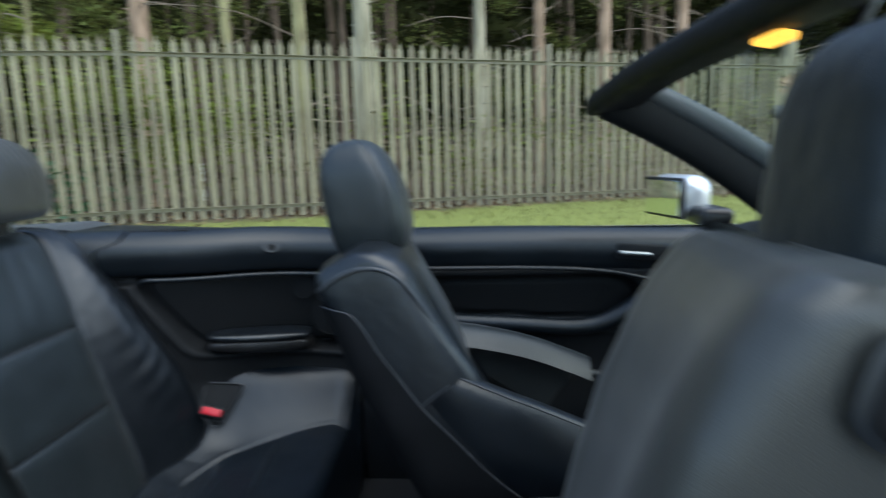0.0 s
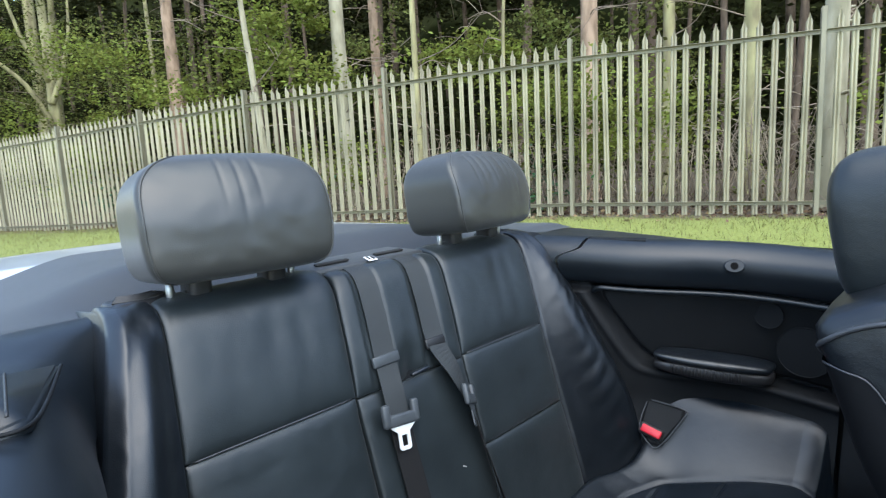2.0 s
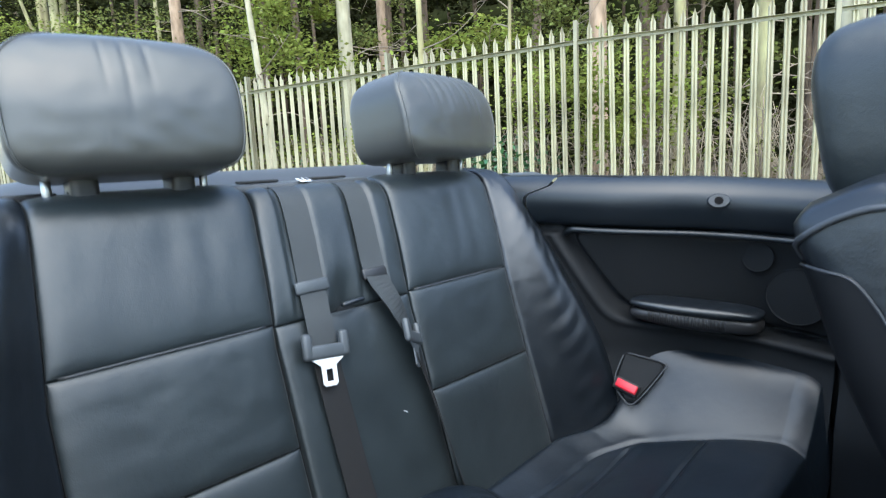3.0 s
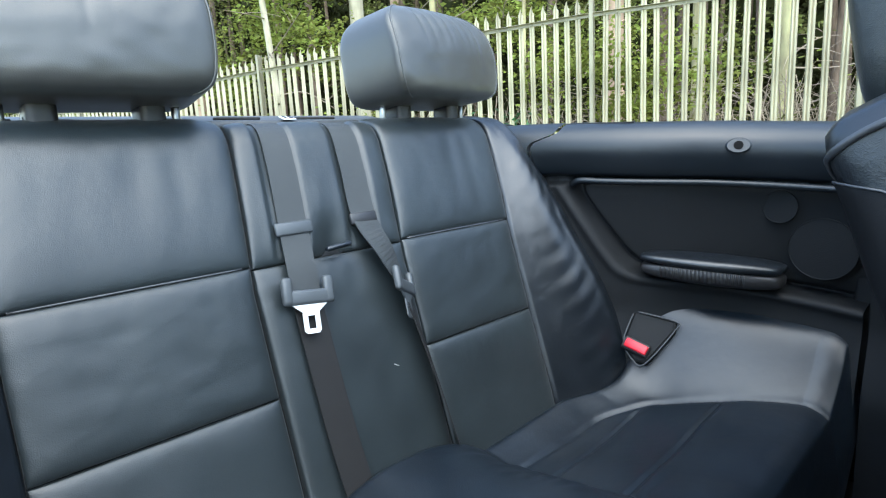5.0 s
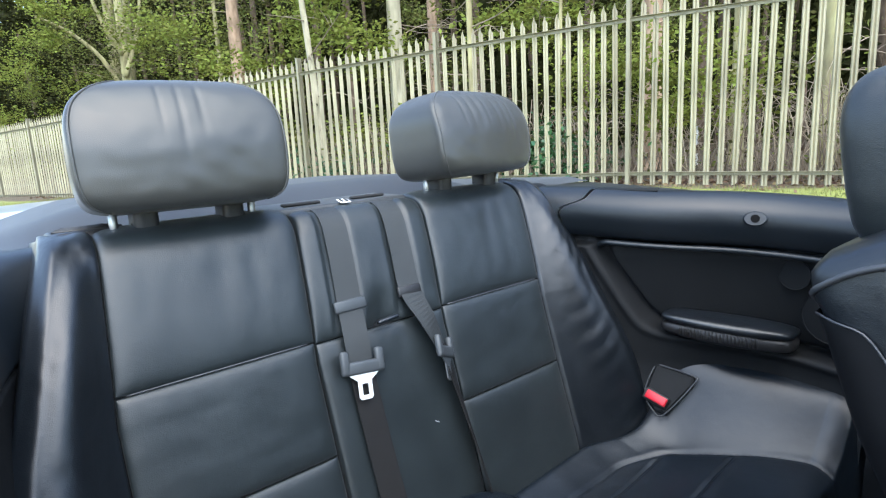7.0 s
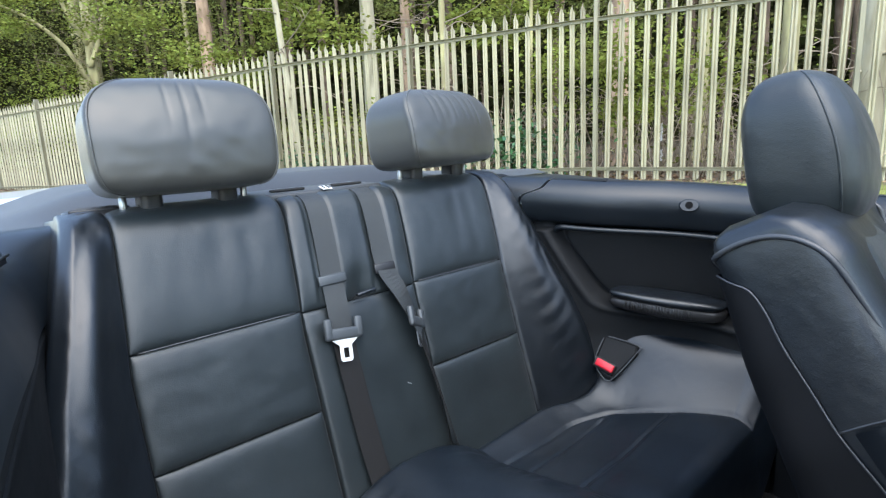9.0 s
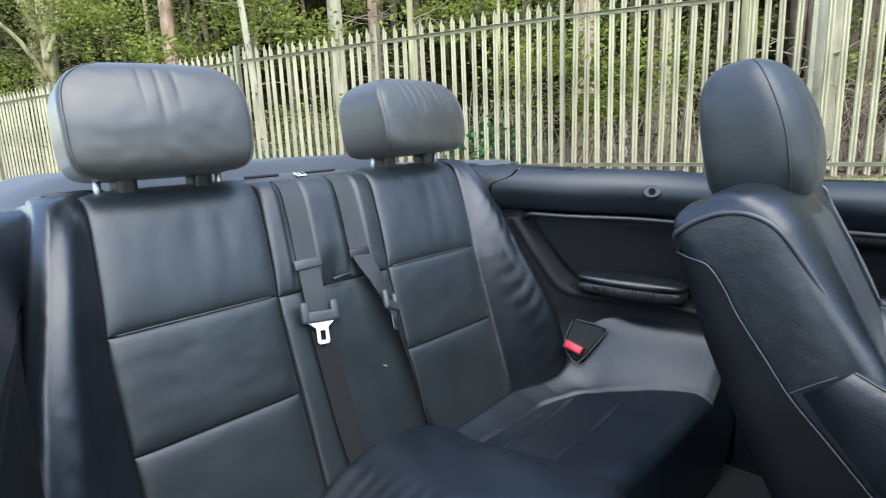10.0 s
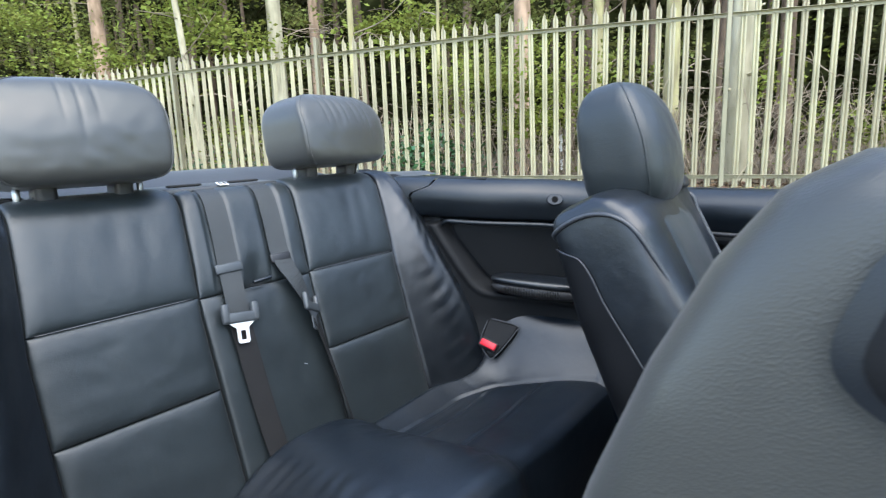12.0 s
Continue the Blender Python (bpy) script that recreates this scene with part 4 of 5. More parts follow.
def buckle(side):
    ex = Vector((0.085, 0.013 * side, -0.014)).normalized()
    ez = Vector((0.2, -0.83 * side, 0.53)).normalized()
    ey = ez.cross(ex).normalized()
    m = Matrix.Translation(Vector((-0.642, side * 0.617, 0.487)) + ez * 0.016) @ Matrix((ex, ey, ez)).transposed().to_4x4()
    t = thing("belt_buckle", "black seat belt buckle with red release button", "buckle", m.translation, "rear belt buckles")
    pad = [(-0.043, 0.048), (0.043, 0.05), (0.046, 0.03), (0.012, -0.052), (-0.012, -0.054), (-0.044, -0.02)]
    bm = bmesh.new()
    ring = [[bm.verts.new(m @ Vector((x * k, y * k, z))) for x, y in pad] for k, z in ((1.0, -0.02), (1.0, 0.002), (0.9, 0.005))]
    for j in range(2):
        for i in range(6):
            bm.faces.new((ring[j][i], ring[j][(i + 1) % 6], ring[j + 1][(i + 1) % 6], ring[j + 1][i]))
    bm.faces.new(ring[2])
    part("pocket", bm, TRIM_DARK, t, smooth=False)
    part("pocket_piping", tube([m @ Vector((x, y, 0.004)) for x, y in pad + pad[:1]], 0.0017, 6, 60), PIPING, t)
    bt = m @ Matrix.Translation((-0.014, -0.026, 0.010)) @ pose(0, 0, 0, 0, 0, -8)
    body = part("buckle_body", soft_box((0.056, 0.028, 0.018), 0.005, 3, bt), PLASTIC, t)
    part("release_button", soft_box((0.048, 0.019, 0.014), 0.003, 2, bt @ Matrix.Translation((0.002, 0.0, 0.006))), RED, body, "red release button")
    return t


buckle(1)


def lint():
    p, n = back_base(0.062, 1.93), back_normal(0.062, 1.93)
    t = thing("lint", "tiny white fleck of lint on the leather", "lint", p)
    part("thread", tube([p + n * 0.0155 + Vector((0, -0.005, 0.003)), p + n * 0.0165, p + n * 0.0155 + Vector((0, 0.005, -0.003))], 0.0005, 5, 6), WHITE, t)


lint()


# ---------------------------------------------------------------- the car
car = thing("convertible_car", "silver convertible car with black interior and roof folded away", "car", (0, 0, 0))


def side_y(x):
    """Half width of the cabin trim along the car."""
    return float(np.interp(x, [-1.0, -0.85, -0.75, -0.66, -0.58, -0.50, -0.42, 0.4, 0.9], [0.50, 0.548, 0.582, 0.622, 0.676, 0.722, 0.745, 0.745, 0.70]))


def side_smooth(x, side=1):
    if side < 0:
        return sum(float(np.interp(x + d, [-1.12, -1.04, -0.98, -0.92, -0.85, -0.7, -0.5, -0.3], [0.26, 0.37, 0.47, 0.515, 0.538, 0.566, 0.610, 0.65])) for d in (-0.04, -0.02, 0, 0.02, 0.04)) / 5
    return sum(side_y(x + d) for d in (-0.06, -0.03, 0, 0.03, 0.06)) / 5


def belt_roll(x0, x1, side, n=60, cut=0.0):
    """The padded roll under the window line."""
    prof = [(0.030, 0.818), (0.010, 0.822), (0.000, 0.830), (-0.010, 0.848), (-0.018, 0.876), (-0.010, 0.905), (0.02, 0.926), (0.06, 0.932), (0.12, 0.93)]

    def f(u, v):
        x = x0 + (x1 - x0) * v
        q = spline([(a, b, 0) for a, b in prof], u * 7)
        x -= abs(cut) * smooth01(0.915, 0.885, q.y) * (1 - v if cut > 0 else v)
        z = q.y + 0.018 * smooth01(-0.45, -0.95, x) - 0.012 * smooth01(0.0, 0.7, x) - 0.017 * smooth01(-0.6, -0.25, x)
        return Vector((x, side * (side_smooth(x, side) + q.x), z))
    return surf(f, 28, n)


def side_panel(x0, x1, side, depth, lines, n=(110, 70), z0=0.18, z1=0.84):
    """The panel below the roll, with a sunk field bounded by lines (x, z, inward nx, nz)."""
    def f(u, v):
        x, z = x0 + (x1 - x0) * u, z0 + (z1 - z0) * v
        d = -math.log(sum(math.exp(-70 * max(-0.3, (x - a) * nx + (z - b) * nz)) for a, b, nx, nz in lines)) / 70
        # Deeper lower down: the field is tilted downwards to catch less light
        rec = (depth + 0.12 * max(0.0, 0.79 - z)) * smooth01(0.0, 0.014, d)
        lip = -0.004 * math.exp(-((d + 0.008) / 0.008) ** 2) + 0.022 * math.exp(-((d - 0.010) / 0.006) ** 2)
        sill = -0.03 * smooth01(0.56, 0.40, z) + 0.025 * smooth01(z1 - 0.037, z1 - 0.025, z)
        return Vector((x, side * (side_smooth(x, side) + rec + lip + sill), z))
    return surf(f, *n)


def oval(r1, r2, thick, m, sides=28):
    b = bmesh.new()
    bmesh.ops.create_cone(b, cap_ends=True, segments=sides, radius1=1, radius2=0.86, depth=thick)
    b.transform(Matrix.Diagonal((r1, r2, 1, 1)))
    b.transform(m)
    return b


def near_side():
    """Driver's side: one smooth moulding from the deck over the shoulder down to the bench."""
    prof = [(0.0, 0.18), (0.0, 0.40), (0.0, 0.62), (0.0, 0.78), (-0.004, 0.826), (0.004, 0.868), (0.020, 0.905), (0.048, 0.928), (0.09, 0.937), (0.16, 0.938), (0.27, 0.936), (0.40, 0.93)]

    def f(u, v):
        x = -1.10 + 0.80 * v
        q = spline([(a, b, 0) for a, b in prof], u * 11)
        seam = 0.006 * math.exp(-((q.y - 0.822) / 0.004) ** 2)
        z = q.y + (0.012 * smooth01(-0.92, -1.02, x) - 0.02 * smooth01(-1.05, -1.10, x) - 0.025 * smooth01(-0.8, -0.3, x)) * smooth01(0.8, 0.93, q.y)
        return Vector((x, -(side_smooth(x, -1) + q.x + seam), z))
    # below the seam the moulding takes the darker trim material
    def seam_at(v):
        return (3.9 + 0.45 * smooth01(0.25, 0.8, v)) / 11
    trim = part("rear_side_trim", surf(lambda u, v: f(seam_at(v) + (1 - seam_at(v)) * u, v), 150, 90), TRIM, car, "smooth black moulded trim beside the bench")
    part("lower_trim", surf(lambda u, v: f(seam_at(v) * u, v), 80, 90), TRIM_DARK, trim, "darker lower trim")
    c = [(-0.858, -0.556), (-0.700, -0.614), (-0.688, -0.645), (-0.874, -0.640)]
    b = bmesh.new()
    low = [b.verts.new((x, y, 0.928)) for x, y in c]
    top = [b.verts.new((x, y, 0.9425)) for x, y in c]
    b.faces.new(top[::-1])
    for i in range(4):
        b.faces.new((low[i], low[(i + 1) % 4], top[(i + 1) % 4], top[i]))
    bmesh.ops.recalc_face_normals(b, faces=b.faces[:])
    bmesh.ops.bevel(b, geom=[e for e in b.edges if e.calc_length() > 0.02], offset=0.003, segments=2, affect='EDGES')
    flap = part("flap_cover", b, TRIM, trim, "thin roof-latch flap")
    part("flap_edge", tube([(c[0][0] - 0.004, c[0][1] + 0.003, 0.9385), (c[1][0], c[1][1] + 0.005, 0.9385), (c[2][0] + 0.006, c[2][1], 0.939)], 0.0022, 8, 24), TRIM_DARK, flap)
    part("flap_strip", tube([(-0.866, -0.606, 0.9432), (-0.715, -0.629, 0.9432)], 0.0016, 8, 8), PLASTIC, flap, "raised strip on the flap")


def rear_side(side):
    roll = part("belt_roll", belt_roll(-0.82, -0.30, side, cut=0.05), TRIM, car, "padded black roll below the window line")
    part("belt_roll", belt_roll(-1.06, -0.827, side, 20, cut=-0.05), TRIM, car)
    part("flap_cover", soft_box((0.14, 0.04, 0.004), 0.0018, 2, Matrix.Translation((-0.765, side * 0.632, 0.9415)) @ pose(0, 0, 0, 0, 1.5, side * 22)), TRIM_DARK, car, "thin roof-latch flap")
    nx, nz = 0.22 / math.hypot(0.22, 0.135), 0.135 / math.hypot(0.22, 0.135)
    lx, lz = 0.045 / math.hypot(0.045, 0.39), 0.39 / math.hypot(0.045, 0.39)
    lines = [(-0.5, 0.838, 0, -1), (-0.70, 0.622, nx, nz), (-0.69, 0.622, lx, lz), (-0.2, 0.6, -1, 0)]
    # Same trim as the roll, in a darker colour for the shade beneath it
    trim = part("rear_side_trim", side_panel(-0.90, -0.30, side, 0.026, lines, (220, 200), z1=0.85), TRIM_DARK, car, "black moulded rear side trim with a sunk panel")
    rim = [(x, side * (side_smooth(x) + (0.012 if i == 0 else 0.0)), 0.812 + 0.018 * smooth01(-0.45, -0.95, x) - 0.017 * smooth01(-0.6, -0.25, x) - 0.010 * (i == 0)) for i, x in enumerate([-0.80, -0.78] + [-0.74 + 0.05 * j for j in range(10)])]
    part("upper_rim", tube(rim, 0.0068, 10, 80), TRIM, trim, "rounded upper rim of the sunk panel")
    # lock knob escutcheon
    x = -0.506
    turn = math.atan((side_smooth(x + 0.02) - side_smooth(x - 0.02)) / 0.04) * side
    m = Matrix.Translation((x, side * (side_smooth(x) - 0.0205), 0.884)) @ pose(0, 0, 0, 0, 0, math.degrees(turn)) @ pose(0, 0, 0, side * 70, 0, 0)
    part("lock_escutcheon", oval(0.023, 0.016, 0.003, m), TRIM, roll, "oval black escutcheon", smooth=False)
    # Flat black disc stands in for the dark inside the hole
    part("lock_hole", disc(0.0085, 0.0046, m), BLACK, roll, smooth=False)
    # speaker rings
    for x, z, r, nm in ((-0.448, 0.762, 0.031, "tweeter_grille"), (-0.374, 0.683, 0.058, "speaker_grille")):
        y = side * (side_smooth(x) + 0.024)
        m = Matrix.Translation((x, y, z)) @ pose(0, 0, 0, 90, 0, 0)
        g = part(nm, disc(r, 0.005, m), TRIM_DARK, trim, smooth=False)
        ring = tube([Vector((x + r * math.cos(a), y - side * 0.003, z + r * math.sin(a))) for a in [i * math.pi / 8 for i in range(17)]], 0.0013, 6, 48)
        part("grille_ring", ring, TRIM_DARK, g)
    # armrest
    pts = [(-0.665, 0.622), (-0.60, 0.645), (-0.53, 0.672), (-0.465, 0.70), (-0.425, 0.72)]

    def arm(h1, out, z0):
        def f(u, v):
            k = v * 4
            p = spline([(a, b, 0) for a, b in pts], k)
            e = math.sin(math.pi * min(max(v, 0.0), 1)) ** 0.28 if 0 < v < 1 else 0.02
            a = 2 * math.pi * u
            c, s = math.cos(a), math.sin(a)
            yy = math.copysign(abs(c) ** 0.7, c) * out * e
            zz = math.copysign(abs(s) ** 0.7, s) * h1 * e
            slope = -0.025 * (v - 0.5)
            return Vector((p.x, side * (p.y + 0.01 + yy), z0 + zz + slope))
        return surf(f, 24, 30, True, True)
    rest = part("armrest", arm(0.021, 0.046, 0.632), PLASTIC, trim, "black plastic armrest with ribbed front")
    part("armrest_pad", arm(0.013, 0.049, 0.655), LEATHER, rest, "leather armrest pad")
    for i in range(22):
        v = 0.2 + 0.5 * i / 21
        p = spline([(a, b, 0) for a, b in pts], v * 4)
        part("rib", soft_box((0.0035, 0.004, 0.022), 0.001, 1, Matrix.Translation((p.x, side * (p.y - 0.036), 0.634 - 0.025 * (v - 0.5)))), PLASTIC, rest)


rear_side(1)
near_side()


def deck():
    # padded roof-cover deck behind the bench
    def f(u, v):
        y = -0.84 + 1.68 * u
        x = -1.02 - 0.70 * v
        z = 0.94 + 0.06 * smooth01(0.06, 0.32, v) * (1 - smooth01(0.35, 0.62, abs(y))) - 0.02 * v
        z += 0.012 * smooth01(0.0, 0.1, v) * smooth01(0.4, 0.7, abs(y))
        z -= 0.02 * smooth01(0.9, 1.0, v)
        return Vector((x, y * (1 - 0.06 * v), z))
    part("roof_cover_deck", surf(f, 60, 40), DECK, car, "black padded deck over the folded roof")

    def wellside(u, v):
        y = -0.34 + 0.86 * u
        return Vector((-1.0 - 0.05 * v, y, 0.90 + 0.05 * v))
    part("deck_lip", surf(wellside, 20, 3), TRIM_DARK, car)

    def corner(side):
        def g(u, v):
            x = -1.05 + 0.75 * v
            yi = side_smooth(x, side) + 0.10
            return Vector((x, side * (yi + (0.865 - yi) * u), 0.945 - 0.02 * v - 0.012 * u - 0.012 * smooth01(-1.0, -0.4, x)))
        return g
    part("shoulder_trim", surf(corner(1), 6, 30), TRIM, car)


deck()


def car_body():
    def shoulder(x):
        return float(np.interp(x, [-2.2, -1.9, -1.2, 0.9, 1.7, 2.2], [0.90, 0.925, 0.925, 0.905, 0.86, 0.70]))

    def half(x):
        return float(np.interp(x, [-2.25, -2.1, -1.6, 0.9, 1.8, 2.25], [0.70, 0.80, 0.87, 0.875, 0.85, 0.62]))

    def side(x0, x1, s, n=40):
        def f(u, v):
            x = x0 + (x1 - x0) * v
            top = shoulder(x)
            prof = [(0.93, 0.20), (1.0, 0.34), (1.0, 0.55), (0.995, 0.72), (0.985, top - 0.05), (0.955, top - 0.008), (0.90, top)]
            q = spline([(a, b, 0) for a, b in prof], u * 6)
            return Vector((x, s * half(x) * q.x, q.y))
        return surf(f, 24, n)
    part("quarter_panel", side(-2.2, -0.30, 1), PAINT, car, "silver rear quarter panel")
    part("quarter_panel", side(-2.2, -0.30, -1), PAINT, car, "silver rear quarter panel")
    part("front_wing", side(0.86, 2.2, 1), PAINT, car)
    part("front_wing", side(0.86, 2.2, -1), PAINT, car)
    part("door_skin", side(-0.295, 0.855, 1), PAINT, car)

    def boot(u, v):
        x = -1.69 - 0.5 * v
        y = -0.80 + 1.6 * u
        return Vector((x, y * (1 - 0.08 * v), 0.958 - 0.04 * smooth01(0.75, 1.0, v) - 0.03 * (abs(y) / 0.8) ** 4 - 0.03 * smooth01(0.08, 0.0, v)))
    part("boot_lid", surf(boot, 40, 14), PAINT, car, "silver boot lid")

    def tail(u, v):
        y = (-0.78 + 1.56 * u) * (1 - 0.1 * v)
        return Vector((-2.19 - 0.06 * math.sin(v * math.pi), y, 0.92 - 0.7 * v))
    part("rear_bumper", surf(tail, 20, 14), PAINT, car)

    def bonnet(u, v):
        x = 1.0 + 1.198 * v
        y = -0.76 + 1.52 * u
        return Vector((x, y * (1 - 0.15 * v), 0.925 - 0.17 * v ** 1.6 - 0.03 * (abs(y) / 0.76) ** 2))
    part("bonnet", surf(bonnet, 24, 20), PAINT, car)

    def nose(u, v):
        y = (-0.66 + 1.32 * u)
        return Vector((2.195 + 0.07 * math.sin(v * math.pi) - 0.02 * (y / 0.66) ** 2, y, 0.757 - 0.55 * v - 0.03 * (y / 0.66) ** 2))
    part("front_bumper", surf(nose, 20, 12), PAINT, car)
    part("sill", soft_box((1.2, 0.14, 0.16), 0.03, 3, Matrix.Translation((0.28, -0.80, 0.28))), PAINT, car)
    part("floor_pan", soft_box((3.6, 1.66, 0.06), 0.02, 2, Matrix.Translation((-0.1, 0, 0.19))), CARPET, car, "black carpeted floor")
    part("transmission_tunnel", soft_box((1.5, 0.28, 0.2), 0.06, 4, Matrix.Translation((0.2, 0, 0.29))), CARPET, car)
    part("bench_base", soft_box((0.40, 1.48, 0.10), 0.03, 3, Matrix.Translation((-0.60, 0, 0.25))), CARPET, car)
    part("rear_bulkhead", soft_box((0.05, 1.5, 0.66), 0.01, 2, Matrix.Translation((-1.08, 0, 0.58))), CARPET, car)
    for x in (-1.35, 1.38):
        for s in (-1, 1):
            m = Matrix.Translation((x, s * 0.78, 0.315)) @ pose(0, 0, 0, 90, 0, 0)
            b = bmesh.new()
            bmesh.ops.create_cone(b, cap_ends=True, segments=40, radius1=0.31, radius2=0.31, depth=0.2)
            bmesh.ops.bevel(b, geom=[e for e in b.edges if e.is_boundary is False and abs((e.verts[0].co - e.verts[1].co).z) < 0.01], offset=0.03, segments=3, affect="EDGES")
            b.transform(m)
            w = part("wheel", b, RUBBER, car)
            part("rim", disc(0.20, 0.215, m, 30, 0.20), PAINT, w)


car_body()


def passenger_door():
    door = part("door", belt_roll(-0.29, 0.66, 1, 40), TRIM, car, "black door trim with padded top roll")
    lines = [(0, 0.785, 0, -1), (0, 0.66, 0.05, 1), (0.46, 0.74, -0.8, -0.6), (-0.27, 0.6, 1, 0)]
    part("door_panel", side_panel(-0.29, 0.86, 1, 0.03, lines, z0=0.18), TRIM_DARK, door, "dark cloth door panel")
    pull = [(-0.1, 0.735, 0.672), (0.12, 0.725, 0.662), (0.3, 0.72, 0.655), (0.40, 0.715, 0.69), (0.47, 0.712, 0.745), (0.50, 0.715, 0.77)]
    part("door_pull", tube(pull, 0.022, 12, 40), TRIM, door, "curved door pull")
    part("trim_strip", tube([(-0.29, 0.727, 0.815), (0.15, 0.727, 0.812), (0.36, 0.727, 0.80), (0.48, 0.727, 0.775)], 0.006, 8, 30), PLASTIC, door)
    part("map_pocket", tube([(0.1, 0.71, 0.585), (0.2, 0.70, 0.555), (0.35, 0.70, 0.53), (0.52, 0.70, 0.52)], 0.012, 8, 20), TRIM, door)
    part("handle_recess", soft_box((0.13, 0.012, 0.045), 0.006, 2, Matrix.Translation((0.45, 0.722, 0.848)) @ pose(0, 0, 0, 0, 4, 0)), TRIM_DARK, door)
    part("door_handle", soft_box((0.085, 0.014, 0.012), 0.005, 3, Matrix.Translation((0.43, 0.712, 0.847)) @ pose(0, 0, 0, 0, 5, 3)), STEEL, door, "chrome inner door handle")


passenger_door()


def gap_strip():
    y = side_smooth(-0.295) + 0.055
    # Dark strip added behind the gap between side trim and door
    part("gap_strip", soft_box((0.06, 0.02, 0.66), 0.006, 2, Matrix.Translation((-0.295, y, 0.50))), TRIM_DARK, car)


gap_strip()


def wing_mirror():
    m = Matrix.Translation((0.625, 0.985, 0.968)) @ pose(0, 0, 0, 0, 0, 14)
    t = part("wing_mirror", soft_box((0.10, 0.21, 0.13), 0.045, 5, m), PAINT, car, "silver door mirror")
    part("mirror_rim", soft_box((0.016, 0.195, 0.115), 0.007, 4, m @ Matrix.Translation((-0.048, 0, 0))), PLASTIC, t)
    part("mirror_glass", soft_box((0.004, 0.178, 0.099), 0.0018, 2, m @ Matrix.Translation((-0.0565, 0, 0))), MIRROR, t)
    part("mirror_foot", soft_box((0.09, 0.14, 0.05), 0.02, 3, Matrix.Translation((0.66, 0.85, 0.925))), PLASTIC, t)


wing_mirror()


def windscreen():
    hd = [(0.355, -0.60, 1.225), (0.395, -0.45, 1.262), (0.43, -0.2, 1.283), (0.44, 0, 1.288), (0.43, 0.2, 1.283), (0.395, 0.45, 1.262), (0.355, 0.60, 1.225)]

    def header(u, v):
        c = spline(hd, v * 6)
        a = 2 * math.pi * u
        return c + Vector((0.075 * math.copysign(abs(math.cos(a)) ** 0.6, math.cos(a)), 0, 0.032 * math.copysign(abs(math.sin(a)) ** 0.7, math.sin(a)) + 0.02 * math.cos(a)))
    frame_ob = part("windscreen_frame", surf(header, 20, 50, True, True), TRIM_DARK, car, "black windscreen header")
    for s in (1, -1):
        def pillar(u, v, s=s):
            c = Vector((0.34, s * 0.60, 1.235)).lerp(Vector((0.86, s * 0.735, 0.915)), v) + Vector((0, 0, 0.025 * math.sin(math.pi * v)))
            a = 2 * math.pi * u
            return c + Vector((0.052 * math.cos(a) * 0.6, s * 0.022 * math.sin(a), 0.052 * math.cos(a)))
        part("windscreen_pillar", surf(pillar, 14, 24, True, True), TRIM_DARK, frame_ob)

        def strip(u, v, s=s):
            c = Vector((0.42, s * 0.605, 1.235)).lerp(Vector((0.93, s * 0.725, 0.93)), v) + Vector((0, 0, 0.025 * math.sin(math.pi * v)))
            a = 2 * math.pi * u
            return c + Vector((0.02 * math.cos(a), s * 0.016 * math.sin(a), 0.02 * math.cos(a)))
        part("pillar_strip", surf(strip, 10, 20, True, True), GREY_PLASTIC, frame_ob, "grey pillar strip")

    def glass(u, v):
        y = -1 + 2 * u
        top = Vector((0.45 + 0.06 * (1 - y * y), 0.59 * y, 1.24 + 0.045 * (1 - y * y)))
        low = Vector((0.94 + 0.12 * (1 - y * y), 0.71 * y, 0.925))
        return top.lerp(low, v)
    g = part("windscreen", surf(glass, 24, 10), GLASS, frame_ob, "clear windscreen")
    g.visible_shadow = False
    part("reading_lamp", soft_box((0.03, 0.07, 0.012), 0.004, 2, Matrix.Translation((0.43, 0.06, 1.248)) @ pose(0, 0, 0, 0, 10, 0)), AMBER, frame_ob, "amber interior lamp")
    mm = Matrix.Translation((0.455, -0.02, 1.172)) @ pose(0, 0, 0, 0, 8, -10)
    body = part("rear_view_mirror", soft_box((0.035, 0.26, 0.07), 0.016, 4, mm), PLASTIC, car, "black rear-view mirror")
    part("mirror_glass", soft_box((0.004, 0.24, 0.056), 0.0018, 2, mm @ Matrix.Translation((-0.017, 0, 0))), MIRROR, body)
    part("mirror_stem", tube([(0.46, -0.02, 1.18), (0.48, -0.02, 1.23), (0.50, -0.02, 1.275)], 0.010, 8, 8), PLASTIC, body)


windscreen()


